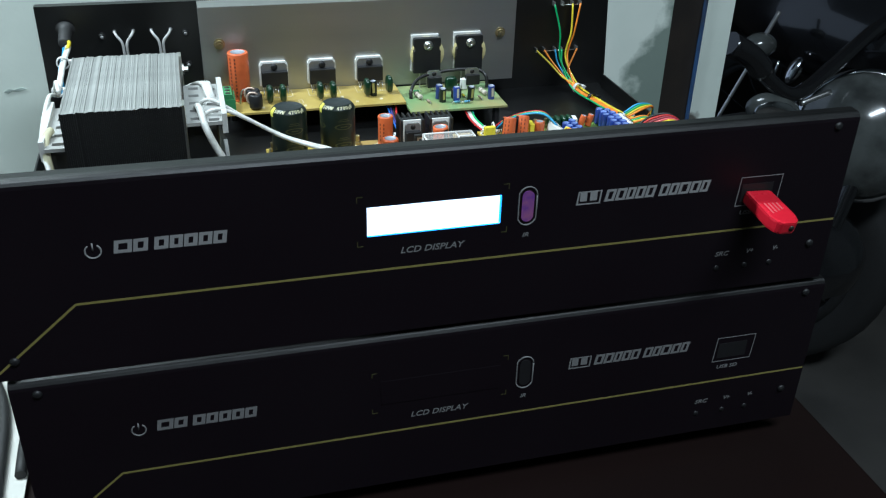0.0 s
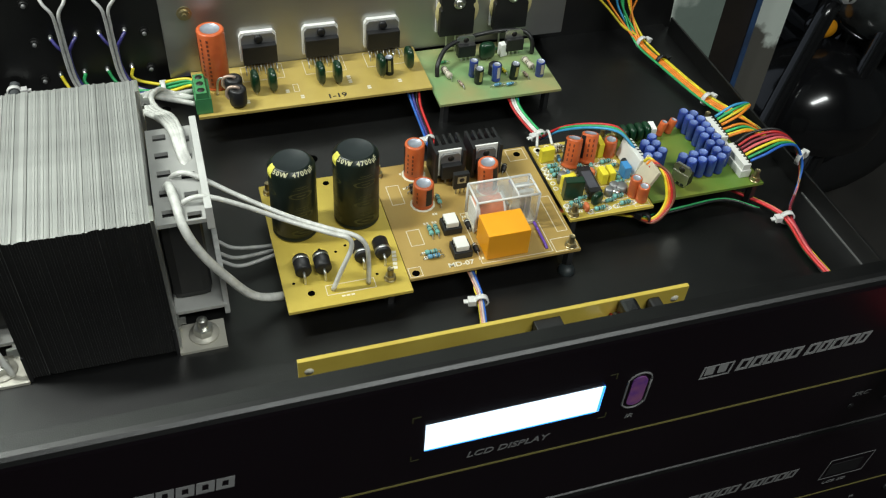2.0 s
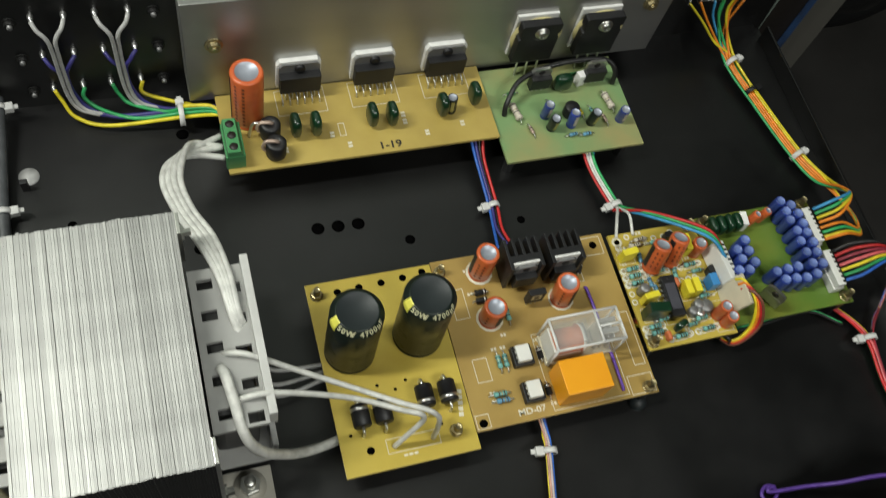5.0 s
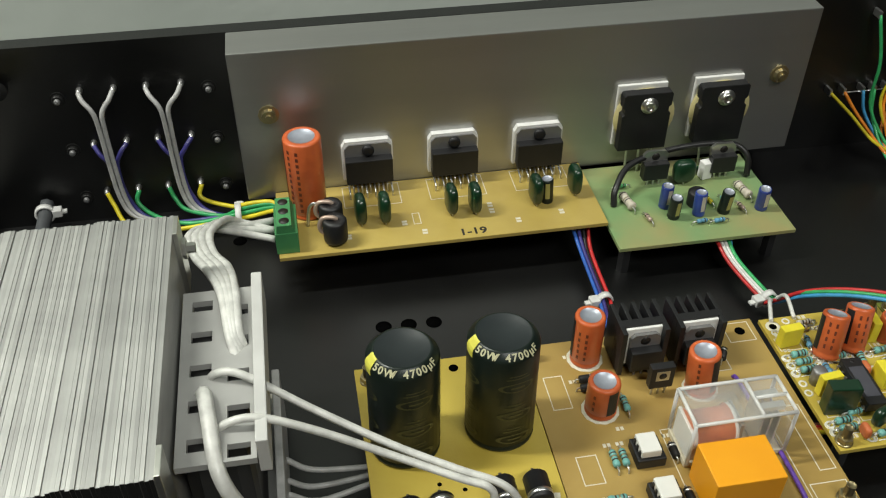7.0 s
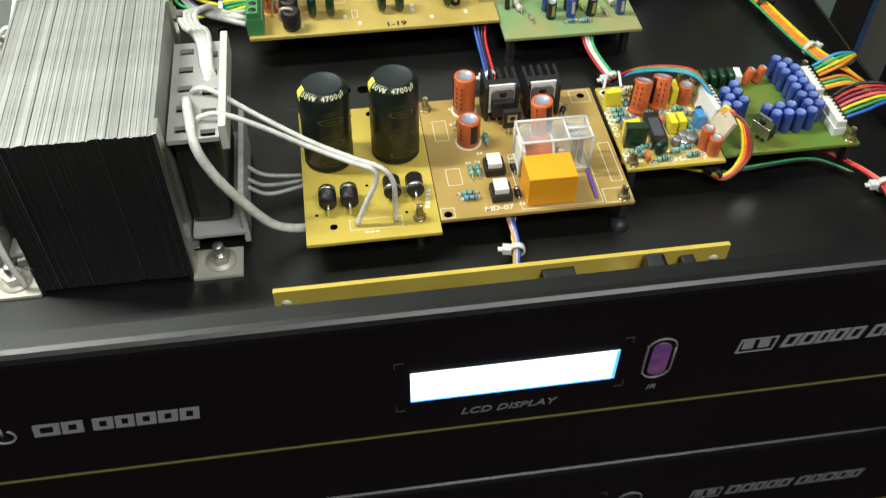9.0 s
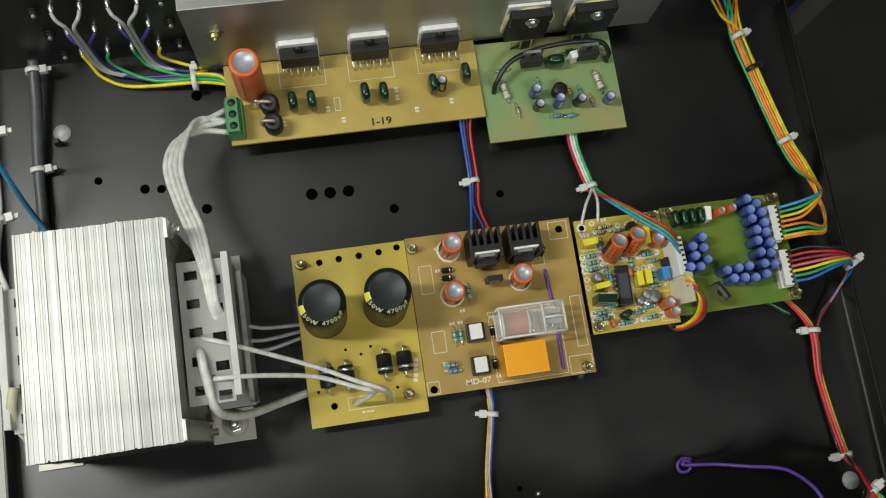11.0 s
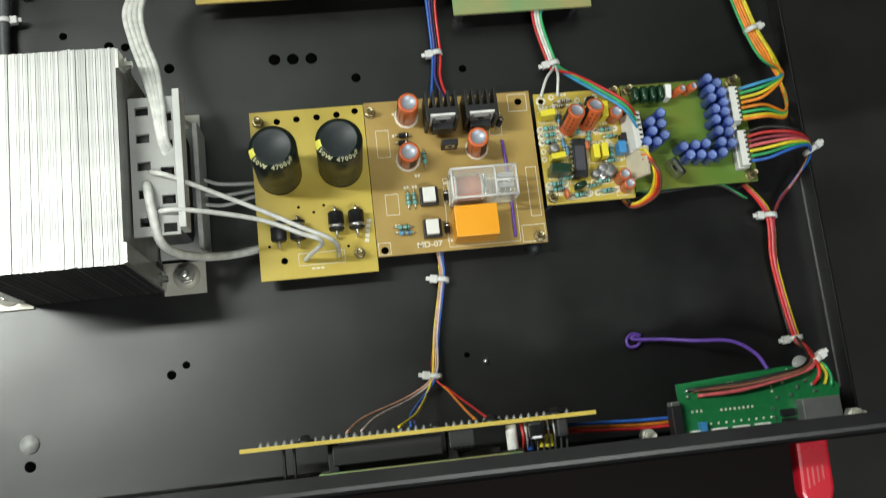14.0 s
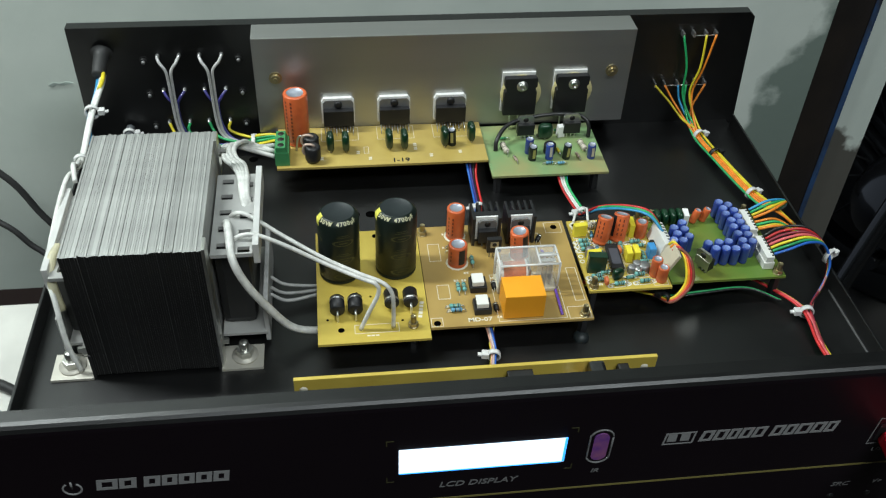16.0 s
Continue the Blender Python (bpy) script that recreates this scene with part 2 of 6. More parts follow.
def stained_wall():
    """Distempered wall with a damp, mouldy streak beside the door frame."""
    m = WALL.copy()
    m.name = "stained_wall"
    n, l = m.node_tree.nodes, m.node_tree.links
    b = n["Principled BSDF"]
    src = b.inputs["Base Color"].links[0].from_socket
    geo, sep, nz = n.new("ShaderNodeNewGeometry"), n.new("ShaderNodeSeparateXYZ"), n.new("ShaderNodeTexNoise")
    nz.inputs["Scale"].default_value, nz.inputs["Detail"].default_value = 24, 9
    l.new(geo.outputs["Position"], sep.inputs[0])
    l.new(geo.outputs["Position"], nz.inputs["Vector"])
    slant, add, rng, mix = n.new("ShaderNodeMath"), n.new("ShaderNodeMath"), n.new("ShaderNodeMapRange"), n.new("ShaderNodeMix")
    slant.operation, slant.inputs[1].default_value, slant.inputs[2].default_value = "MULTIPLY_ADD", -0.2, 0.0
    l.new(sep.outputs["Z"], slant.inputs[0])
    l.new(sep.outputs["X"], slant.inputs[2])
    add.operation, add.inputs[1].default_value = "MULTIPLY_ADD", 0.10
    l.new(nz.outputs["Fac"], add.inputs[0])
    l.new(slant.outputs[0], add.inputs[2])
    rng.inputs["From Min"].default_value, rng.inputs["From Max"].default_value = 0.374, 0.388
    rng.inputs["To Max"].default_value = 0.85
    l.new(add.outputs[0], rng.inputs["Value"])
    mix.data_type = "RGBA"
    mix.inputs["B"].default_value = (0.10, 0.145, 0.12, 1)
    l.new(rng.outputs["Result"], mix.inputs["Factor"])
    l.new(src, mix.inputs["A"])
    l.new(mix.outputs["Result"], b.inputs["Base Color"])
    return m


WALL_S = stained_wall()
# Dark grey for unseen room surfaces, chosen to hold back bounce light.
LOW_BOUNCE = material("low_bounce_grey", (0.11, 0.12, 0.12), 0.9, other=(0.07, 0.08, 0.08), scale=5, amount=0.9)
GRIME = material("grimy_plaster", (0.40, 0.47, 0.43), 0.85, other=(0.03, 0.028, 0.022), scale=48, amount=1.0, bump=0.6, bump_scale=150, stretch=(1, 1, 0.5))


def peeling_strip():
    """Pale grey-green distemper that has peeled off the lower part down to brown plaster."""
    m = WALL.copy()
    m.name = "peeling_plaster"
    n, l = m.node_tree.nodes, m.node_tree.links
    b = n["Principled BSDF"]
    src = b.inputs["Base Color"].links[0].from_socket
    geo, sep, nz, add, rng, mix = (n.new("ShaderNode" + k) for k in ("NewGeometry", "SeparateXYZ", "TexNoise", "Math", "MapRange", "Mix"))
    l.new(geo.outputs["Position"], sep.inputs["Vector"])
    l.new(geo.outputs["Position"], nz.inputs["Vector"])
    nz.inputs["Scale"].default_value, nz.inputs["Detail"].default_value = 26.0, 5
    add.operation, add.inputs[1].default_value = "MULTIPLY_ADD", 0.22
    l.new(nz.outputs["Fac"], add.inputs[0])
    l.new(sep.outputs["Z"], add.inputs[2])
    rng.inputs["From Min"].default_value, rng.inputs["From Max"].default_value = 0.045, 0.028
    rng.inputs["To Max"].default_value = 0.93
    l.new(add.outputs[0], rng.inputs["Value"])
    mix.data_type = "RGBA"
    mix.inputs["B"].default_value = (0.055, 0.046, 0.036, 1)
    l.new(rng.outputs["Result"], mix.inputs["Factor"])
    l.new(src, mix.inputs["A"])
    l.new(mix.outputs["Result"], b.inputs["Base Color"])
    return m


PEEL = peeling_strip()
DULL = material("dull_lens_plastic", (0.10, 0.108, 0.104), 0.2, other=(0.035, 0.038, 0.037), scale=24, amount=0.9, coat=0.8)

# ---- building helpers: all lengths below are in millimetres ----
MM = 0.001
PLACE = {}
MESHES = {}


def box(bm, x0, y0, z0, x1, y1, z1, bevel=0.0, mi=0):
    vs = [bm.verts.new((x, y, z)) for x in (x0, x1) for y in (y0, y1) for z in (z0, z1)]
    fs = [bm.faces.new([vs[i] for i in f]) for f in ((0, 1, 3, 2), (4, 6, 7, 5), (0, 4, 5, 1), (2, 3, 7, 6), (0, 2, 6, 4), (1, 5, 7, 3))]
    for f in fs:
        f.material_index = mi
    if bevel:
        es = list({e for f in fs for e in f.edges})
        out = bmesh.ops.bevel(bm, geom=es, offset=bevel, segments=2, profile=0.6, affect="EDGES", clamp_overlap=True)
        for f in out["faces"]:
            f.material_index = mi
    return bm


def lathe(bm, profile, seg=20, at=(0, 0, 0), axis="z", mi=0, smooth=True):
    """Turns a profile of (radius, height) round an axis through at. A fourth of the items may name a material: (r, z, mi)."""
    rings = []
    for p in profile:
        r, h = p[0], p[1]
        ring = []
        for k in range(seg if r > 1e-6 else 1):
            a = 2 * math.pi * k / seg
            c, s = r * math.cos(a), r * math.sin(a)
            v = {"z": (c, s, h), "y": (c, h, -s), "x": (h, c, s)}[axis]
            ring.append(bm.verts.new((at[0] + v[0], at[1] + v[1], at[2] + v[2])))
        rings.append(ring)
    for i in range(len(rings) - 1):
        a, b = rings[i], rings[i + 1]
        m = profile[i + 1][2] if len(profile[i + 1]) > 2 else mi
        for k in range(seg):
            k2 = (k + 1) % seg
            vs = [a[k % len(a)], a[k2 % len(a)], b[k2 % len(b)], b[k % len(b)]]
            vs = list(dict.fromkeys(vs))
            if len(vs) > 2:
                f = bm.faces.new(vs)
                f.material_index, f.smooth = m, smooth
    return bm


def prism(bm, outline, axis, lo, hi, mi=0, bevel=0.0):
    """Pushes an outline of (u, v) through from lo to hi along an axis."""
    def at(u, v, w):
        return {"x": (w, u, v), "y": (u, w, v), "z": (u, v, w)}[axis]
    a, b = [bm.verts.new(at(u, v, lo)) for u, v in outline], [bm.verts.new(at(u, v, hi)) for u, v in outline]
    fs = [bm.faces.new(a), bm.faces.new(b[::-1])]
    for k in range(len(a)):
        fs.append(bm.faces.new([a[k], b[k], b[(k + 1) % len(a)], a[(k + 1) % len(a)]]))
    for f in fs:
        f.material_index = mi
    bmesh.ops.recalc_face_normals(bm, faces=fs)
    if bevel:
        es = list({e for f in fs for e in f.edges})
        bmesh.ops.bevel(bm, geom=es, offset=bevel, segments=2, profile=0.6, affect="EDGES", clamp_overlap=True)
    return bm


def curve_points(pts, steps=7):
    """A smooth line through the given places."""
    p = [Vector(q) for q in pts]
    if len(p) == 2:
        return p
    p = [2 * p[0] - p[1], *p, 2 * p[-1] - p[-2]]
    out = []
    for i in range(1, len(p) - 2):
        for k in range(steps):
            t = k / steps
            a, b, c, d = p[i - 1], p[i], p[i + 1], p[i + 2]
            out.append(0.5 * (2 * b + (c - a) * t + (2 * a - 5 * b + 4 * c - d) * t * t + (3 * b - a - 3 * c + d) * t ** 3))
    return out + [p[-2]]


def tube(bm, pts, r, seg=7, steps=7, mi=0, flat=1.0):
    line = curve_points(pts, steps)
    rings, side = [], None
    for i, q in enumerate(line):
        d = (line[min(i + 1, len(line) - 1)] - line[max(i - 1, 0)]).normalized()
        if side is None:
            side = d.cross(Vector((0, 0, 1)))
            if side.length < 0.1:
                side = d.cross(Vector((1, 0, 0)))
        side = (side - d * side.dot(d)).normalized()
        up = side.cross(d)
        rings.append([bm.verts.new(q + r * (math.cos(a) * side + flat * math.sin(a) * up)) for a in (2 * math.pi * k / seg for k in range(seg))])
    for a, b in zip(rings, rings[1:]):
        for k in range(seg):
            f = bm.faces.new([a[k], a[(k + 1) % seg], b[(k + 1) % seg], b[k]])
            f.smooth, f.material_index = True, mi
    bm.faces.new(rings[0][::-1]).material_index = mi
    bm.faces.new(rings[-1]).material_index = mi
    return bm


def thing(name, at, label, category, group="", kind=""):
    ob = new(name)
    ob.empty_display_size = 0.02
    ob.location = Vector(at) * MM
    PLACE[ob] = Matrix.Translation(Vector(at) * MM)
    return tagged(ob, label, category, group, kind)


def part(name, bm, mats, parent, label="", m=None, key=None):
    """Links a bmesh in millimetres as one mesh under a thing or a part. m: its pose in the place, in millimetres. key: alike parts share a mesh."""
    mats = mats if isinstance(mats, (list, tuple)) else [mats]
    if key is not None and key in MESHES:
        me = MESHES[key]
    else:
        bm = bm() if callable(bm) else bm
        me = bpy.data.meshes.new(name)
        bmesh.ops.transform(bm, matrix=Matrix.Scale(MM, 4), verts=bm.verts)
        bmesh.ops.recalc_face_normals(bm, faces=bm.faces)
        bm.to_mesh(me)
        bm.free()
        for mat in mats:
            me.materials.append(mat)
        if key is not None:
            MESHES[key] = me
    ob = new(name, me)
    where = Matrix(m) if m is not None else Matrix()
    where.translation = where.translation * MM
    PLACE[ob] = where
    if parent is not None:
        ob.parent = parent
        ob.matrix_basis = PLACE[parent].inverted() @ where
    else:
        ob.matrix_basis = where
    return tagged(ob, label)


def B():
    return bmesh.new()


def at(x, y, z, rx=0, ry=0, rz=0):
    return pose(x, y, z, rx, ry, rz)


def letters(text, height, m, mat, parent, name="lettering", shear=0.0, bold=0.0, wide=1.0):
    """Words in the built-in font as a thin mesh; height of the capitals in mm; m: pose of the lower left corner."""
    c = bpy.data.curves.new(name, "FONT")
    c.body, c.size, c.shear, c.offset, c.extrude, c.resolution_u = text, height * MM / 0.69, shear, bold * MM, 0.00006, 3
    tmp = bpy.data.objects.new("tmp", c)
    scene.collection.objects.link(tmp)
    me = bpy.data.meshes.new_from_object(tmp.evaluated_get(bpy.context.evaluated_depsgraph_get()))
    bpy.data.objects.remove(tmp)
    bpy.data.curves.remove(c)
    me.name = name
    me.materials.clear()
    me.materials.append(mat)
    ob = new(name, me)
    where = Matrix(m)
    where.translation = where.translation * MM
    where = where @ Matrix.Diagonal((wide, 1, 1, 1))
    PLACE[ob] = where
    ob.parent = parent
    ob.matrix_basis = PLACE[parent].inverted() @ where
    return ob

# ---- the room: wall, floor, ceiling, bench ----
def flat(name, x0, y0, z0, x1, y1, z1, mat, label, category):
    ob = part(name, box(B(), x0, y0, z0, x1, y1, z1), mat, None)
    return tagged(ob, label, category, "", "structure")


flat("floor", -2200, -2200, -900, 2200, 2200, -860, CONCRETE, "dark cement floor of the workshop", "floor")
flat("wall_back", -2200, 380, -860, 356, 480, 1700, WALL_S, "pale blue-grey distempered wall with a mouldy streak", "wall")
flat("door_frame", 356.5, 384, -860, 388.1, 480, 1700, FRAME, "dark painted door frame beside the wall", "door frame")
flat("trim_frame_edge", 388.4, 379, -860, 389.9, 480, 1700, BLUE_P, "flaking blue paint along the door frame's edge", "trim")
flat("wall_reveal", 390.6, 380.5, -860, 419, 480, 1700, PEEL, "pale green strip of peeling plaster by the doorway", "wall")
flat("wall_left", -2300, -2200, -860, -2200, 480, 1700, WALL, "pale blue-grey distempered side wall", "wall")
# Unseen walls here and the ceiling below are kept dark against bounce light.
flat("wall_front", -2200, -2300, -860, 2300, -2200, 1700, LOW_BOUNCE, "unseen wall facing the bench, dark grey to cut bounce light", "wall")
flat("wall_right", 2200, -2200, -860, 2300, 2200, 1700, LOW_BOUNCE, "unseen far side wall, dark grey to cut bounce light", "wall")
# The frame's near-black here puts the unlit room beyond into the colour.
flat("wall_beyond", 419.5, 1900, -860, 2200, 1600, 1700, FRAME, "wall beyond the doorway, the room's darkness in its colour", "wall")
flat("ceiling", -2300, -2300, 1700, 2300, 2200, 1760, LOW_BOUNCE, "unseen ceiling, dark grey to cut bounce light", "ceiling")
bench = thing("workbench", (60, 100, -860), "dark red-brown workbench carrying two amplifiers", "workbench")
part("bench_top", box(B(), -700, -450, -150, 290, 302, -125, 2), BENCH, bench)
for lx, ly in ((-660, -410), (230, -410), (-660, 265), (230, 265)):
    part("leg", lambda: box(B(), -25, -25, 0, 25, 25, 710), BENCH, bench, m=at(lx, ly, -860), key="bench_leg")


# ---- the two amplifiers' cases ----
def front_panel(parent, dx, dz, lit):
    """A black front panel with a rounded top edge folded back, print, gold line and window openings."""
    x0, x1, z0, z1, y = -172, 257, -12, 86.5, 0
    bm = B()
    prof = [(3, z0), (0, z0 + 1), (0, z1 - 4), (0.3, z1 - 2.4), (1.2, z1 - 1.1), (2.4, z1 - 0.35), (4, z1), (9, z1), (9, z1 - 1.5), (3.2, z1 - 2), (2.2, z1 - 3.5), (2.2, z0)]
    prism(bm, prof, "x", x0 + dx, x1 + dx)
    for v in bm.verts:
        v.co.z += dz
    bmesh.ops.recalc_face_normals(bm, faces=bm.faces)
    for f in bm.faces:
        f.material_index = 1 if f.normal.z > 0.35 and len(f.verts) == 4 else 0
    p = part("front_panel", bm, [PANEL, FOLD], parent)
    e = -0.15
    bold_print = PRINT if lit else PRINT_D

    def at_face(x, z):
        return pose(x + dx, e, z + dz, 90, 0, 0)

    def bars(name, rects, mat, depth=0.12):
        b = B()
        for (u0, v0, u1, v1, sk) in rects:
            vs = [(u0 + sk * (v0 - rects[0][1]), v0), (u1 + sk * (v0 - rects[0][1]), v0), (u1 + sk * (v1 - rects[0][1]), v1), (u0 + sk * (v1 - rects[0][1]), v1)]
            prism(b, [(u + dx, v + dz) for u, v in vs], "y", -depth, 0.02)
        return part(name, b, mat, p)

    # brand names as plain blocks with a slot, one to a letter
    def word(x, z, h, widths, gap, sk, t):
        out = []
        for w in widths:
            if w > 0:
                out += [(x, z, x + t, z + h, sk), (x + w - t, z, x + w, z + h, sk), (x + t, z, x + w - t, z + t * 0.8, sk), (x + t, z + h - t * 0.8, x + w - t, z + h, sk)]
            x += abs(w) + gap
        return out
    bars("brand_mark", word(-110.8, 48.9, 6.2, (7.6, 6.2, -1.6, 6.0, 5.6, 5.8, 5.8, 5.8), 0.5, 0.15, 1.9), bold_print)
    bars("brand_mark", word(119.2, 50.2, 6.4, (5.2, 5.2, 4.4, 4.8, 5.0, -1.4, 5.0, 4.6, 5.8, 5.2, 4.6), 0.55, 0.2, 1.5), bold_print)
    bars("brand_mark", word(104.5, 49.6, 7.2, (12.6,), 0, 0.1, 0.8) + [(106.3, 51.5, 110.0, 56.2, 0), (111.6, 51.5, 115.3, 56.2, 0)], bold_print)
    # power symbol
    ring = B()
    arc = [(-119 + dx + 3.3 * math.sin(a), -0.1, 51 + dz + 3.3 * math.cos(a)) for a in np.linspace(0.6, 2 * math.pi - 0.6, 18)]
    tube(ring, arc, 0.42, 5, 2)
    tube(ring, [(-119 + dx, -0.1, 51.2 + dz), (-119 + dx, -0.1, 55 + dz)], 0.42, 5)
    part("power_symbol", ring, bold_print, p)
    letters("LCD DISPLAY", 3.2, at_face(16.5, 33.5), PRINT_D, p, shear=0.25, bold=0.06, wide=1.12)
    letters("IR", 2.3, at_face(77.5, 35.3), PRINT_D, p, shear=0.25, bold=0.05, wide=1.2)
    letters("USB SD", 2.3, at_face(197, 34.6), PRINT_D, p, shear=0.15, bold=0.05, wide=1.25)
    letters("SRC", 2.6, at_face(187.5, 10.5), PRINT_D, p, shear=0.25, bold=0.05, wide=1.2)
    letters("V+", 2.6, at_face(206, 10.5), PRINT_D, p, shear=0.25, bold=0.05)
    letters("V-", 2.6, at_face(222, 10.5), PRINT_D, p, shear=0.25, bold=0.05)
    line = B()
    for a, b in (((-172, -10.5), (-130, 25.3)), ((-130, 25.3), (256.5, 25.8))):
        n = Vector((a[1] - b[1], b[0] - a[0])).normalized() * 0.55
        prism(line, [(a[0] + dx - n.x, a[1] + dz - n.y), (b[0] + dx - n.x, b[1] + dz - n.y), (b[0] + dx + n.x, b[1] + dz + n.y), (a[0] + dx + n.x, a[1] + dz + n.y)], "y", -0.12, 0.02)
    part("gold_line", line, GOLD, p)
    # display window with corner marks
    for cx, cz, sx, sz in ((-4, 65, 1, -1), (69.5, 65, -1, -1), (-4, 39, 1, 1), (69.5, 39, -1, 1)):
        q = prism(B(), [(cx + dx, cz + dz), (cx + 3 * sx + dx, cz + dz), (cx + 3 * sx + dx, cz + 0.4 * sz + dz), (cx + 0.4 * sx + dx, cz + 0.4 * sz + dz), (cx + 0.4 * sx + dx, cz + 3 * sz + dz), (cx + dx, cz + 3 * sz + dz)], "y", -0.1, 0.02)
        part("corner_mark", q, C_GOLD, p)
    disp = part("display", box(B(), 0.8 + dx, -0.3, 44.4 + dz, 65.6 + dx, 0.02, 59.2 + dz), LCD_M if lit else PANEL, p)
    if lit:
        part("display_edge", box(B(), 0.8, -0.34, 44.1, 64.7, -0.02, 44.7), LCD_E, disp)
        part("display_edge", box(B(), 64.8, -0.34, 44.6, 65.8, -0.02, 59.2), LCD_E, disp)
    # infrared eye
    def pill(w, h):
        return [(79.3 + dx + (w - 0) * math.cos(a), 52 + dz + (h - w) * (1 if math.sin(a) > 0 else -1) + w * math.sin(a)) for a in np.linspace(0.001, 2 * math.pi - 0.2, 25)]
    part("ir_window", prism(B(), pill(3.1, 8.2), "y", -0.5, 0.02), IRWIN if lit else BLACK, p)
    rim = B()
    tube(rim, [(u, -0.1, v) for u, v in pill(4.6, 10.2)] + [(79.3 + dx + 4.6, -0.1, 57.6 + dz)], 0.42, 5, 2)
    part("ir_rim", rim, PRINT_D, p)
    bars("usb_frame", word(193.5, 39.5, 16.5, (24.5,), 0, 0.06, 0.5), PRINT_D)
    part("usb_opening", box(B(), 196 + dx, -0.2, 42 + dz, 214 + dx, 0.02, 52 + dz), BLACK, p)
    for sx, sz in ((-160, -1), (245, 80), (245, 12), (-160, 80)):
        part("screw", lambda: lathe(B(), [(0, -1.3), (1.5, -1.2), (2.3, -0.4), (2.3, 0)], 12, axis="y"), BLACK, p, m=at(sx + dx, 0, sz + dz), key="panel_screw")
    for sx in (207, 222, 190):
        part("button", lambda: lathe(B(), [(0, -0.5), (1.4, -0.45), (1.7, 0.02)], 12, axis="y"), BLACK, p, m=at(sx + dx, 0, 3 + dz), key="panel_button")
    return p


amp = thing("amplifier_case", (42, 150, -12), "open black amplifier case with a lit display, standing on another", "amplifier", "stacked amplifiers")
front_panel(amp, 0, 0, True)
part("floor_plate", box(B(), -169, 8, -2, 250.4, 298, 0), POWDER, amp)
for q in ((248.6, 8, 0, 250.0, 288, 11), (-169, 8, 0, -167.6, 298, 11)):
    part("side_lip", box(B(), *q, 0.45), POWDER, amp)
# Thin grey metal strip at the foot of the right side lip.
part("worn_edge", box(B(), 248.0, 20, 0.0, 248.62, 128, 0.6), GREYTAB, amp, "thin grey strip along the side lip's fold")
part("inner_front", box(B(), -169, 2.4, -2, 254, 3.8, 80), POWDER, amp)
for q in ((-169, 4, -11.8, -167, 297, -2), (252, 4, -11.8, 254, 297, -2)):
    part("side_flange", box(B(), *q), POWDER, amp)
bk = B()
prism(bk, [(-169, -10), (-169, 80), (248, 80), (251, 77), (255.6, 0), (256, -10)], "y", 298, 299.6)
prism(bk, [(-169, 78.6), (248, 78.6), (248, 80), (-169, 80)], "y", 299.6, 305)
part("back_panel", bk, POWDER, amp)

low = thing("amplifier_case", (48, 150, -125), "closed black amplifier with an unlit display under another one", "amplifier", "stacked amplifiers")
front_panel(low, 6, -100.5, False)
part("cover", box(B(), -163, 4, -112, 260, 300, -13.5, 1), POWDER, low)
for fx, fy in ((-140, 30), (235, 30), (-140, 270), (235, 270)):
    part("foot", lambda: lathe(B(), [(0, 0), (9, 0), (10, 2), (10, 13), (0, 13)], 16), RUBBER, low, m=at(fx, fy, -125), key="amp_foot")

# ---- heat sink on the back panel ----
sink = thing("heat_sink", (53, 285, 16), "thick brushed aluminium heat sink plate screwed to the back panel", "heat sink")
part("plate", box(B(), -62.5, 280, 15, 169, 297.9, 80, 0.5), ALU, sink)

# ---- mains transformer ----
tr = thing("transformer", (-107, 145, 0), "laminated steel mains transformer with a white bobbin, bolted down", "transformer")
N_LAM = 60


def sheet_steel():
    """One lamination: pale steel top, near-black front and back edges."""
    bm = box(B(), -0.47, -46, 0, 0.47, 46, 75)
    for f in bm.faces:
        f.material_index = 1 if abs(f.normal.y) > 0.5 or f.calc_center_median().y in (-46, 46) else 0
    return bm


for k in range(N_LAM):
    part("lamination", sheet_steel, [LAM, DARK_STEEL], tr, m=at(-136.5 + k, 145 + random.uniform(-0.14, 0.14) + (0.5 if k in (8, 41) else 0), 2.0 + random.uniform(-0.28, 0.32) + (0.25 if 14 < k < 22 or 38 < k < 44 else 0)), key="lamination")

# ---- circuit boards as blocks ----
def board(name, x0, y0, x1, y1, z, mat, label):
    t = thing(name, ((x0 + x1) / 2, (y0 + y1) / 2, z - 1.6), label, "circuit board")
    part("board", box(B(), x0, y0, z - 1.6, x1, y1, z, 0.15), mat, t)
    return t


psu = board("power_supply_board", -30, 97.7, 25.2, 181, 14.5, PCB_Y, "yellow power supply circuit board with two large capacitors")
md = board("relay_board", 25.5, 104.3, 108.3, 181.7, 14.5, PCB_T, "tan circuit board with a clear and an orange relay")
tone = board("preamp_board", 110, 122, 154.3, 179, 16, PCB_Y, "crowded yellow preamplifier circuit board")
vol = board("volume_board", 154.8, 125, 218, 180, 16, PCB_O, "olive circuit board crowded with blue capacitors")
ampb = board("power_amplifier_board", -51.5, 238.3, 75, 279.7, 17.5, PCB_A, "amber amplifier circuit board with three power chips")
grn = board("driver_board", 75.5, 224.8, 147, 278, 15, PCB_P, "pale green driver circuit board with small parts")


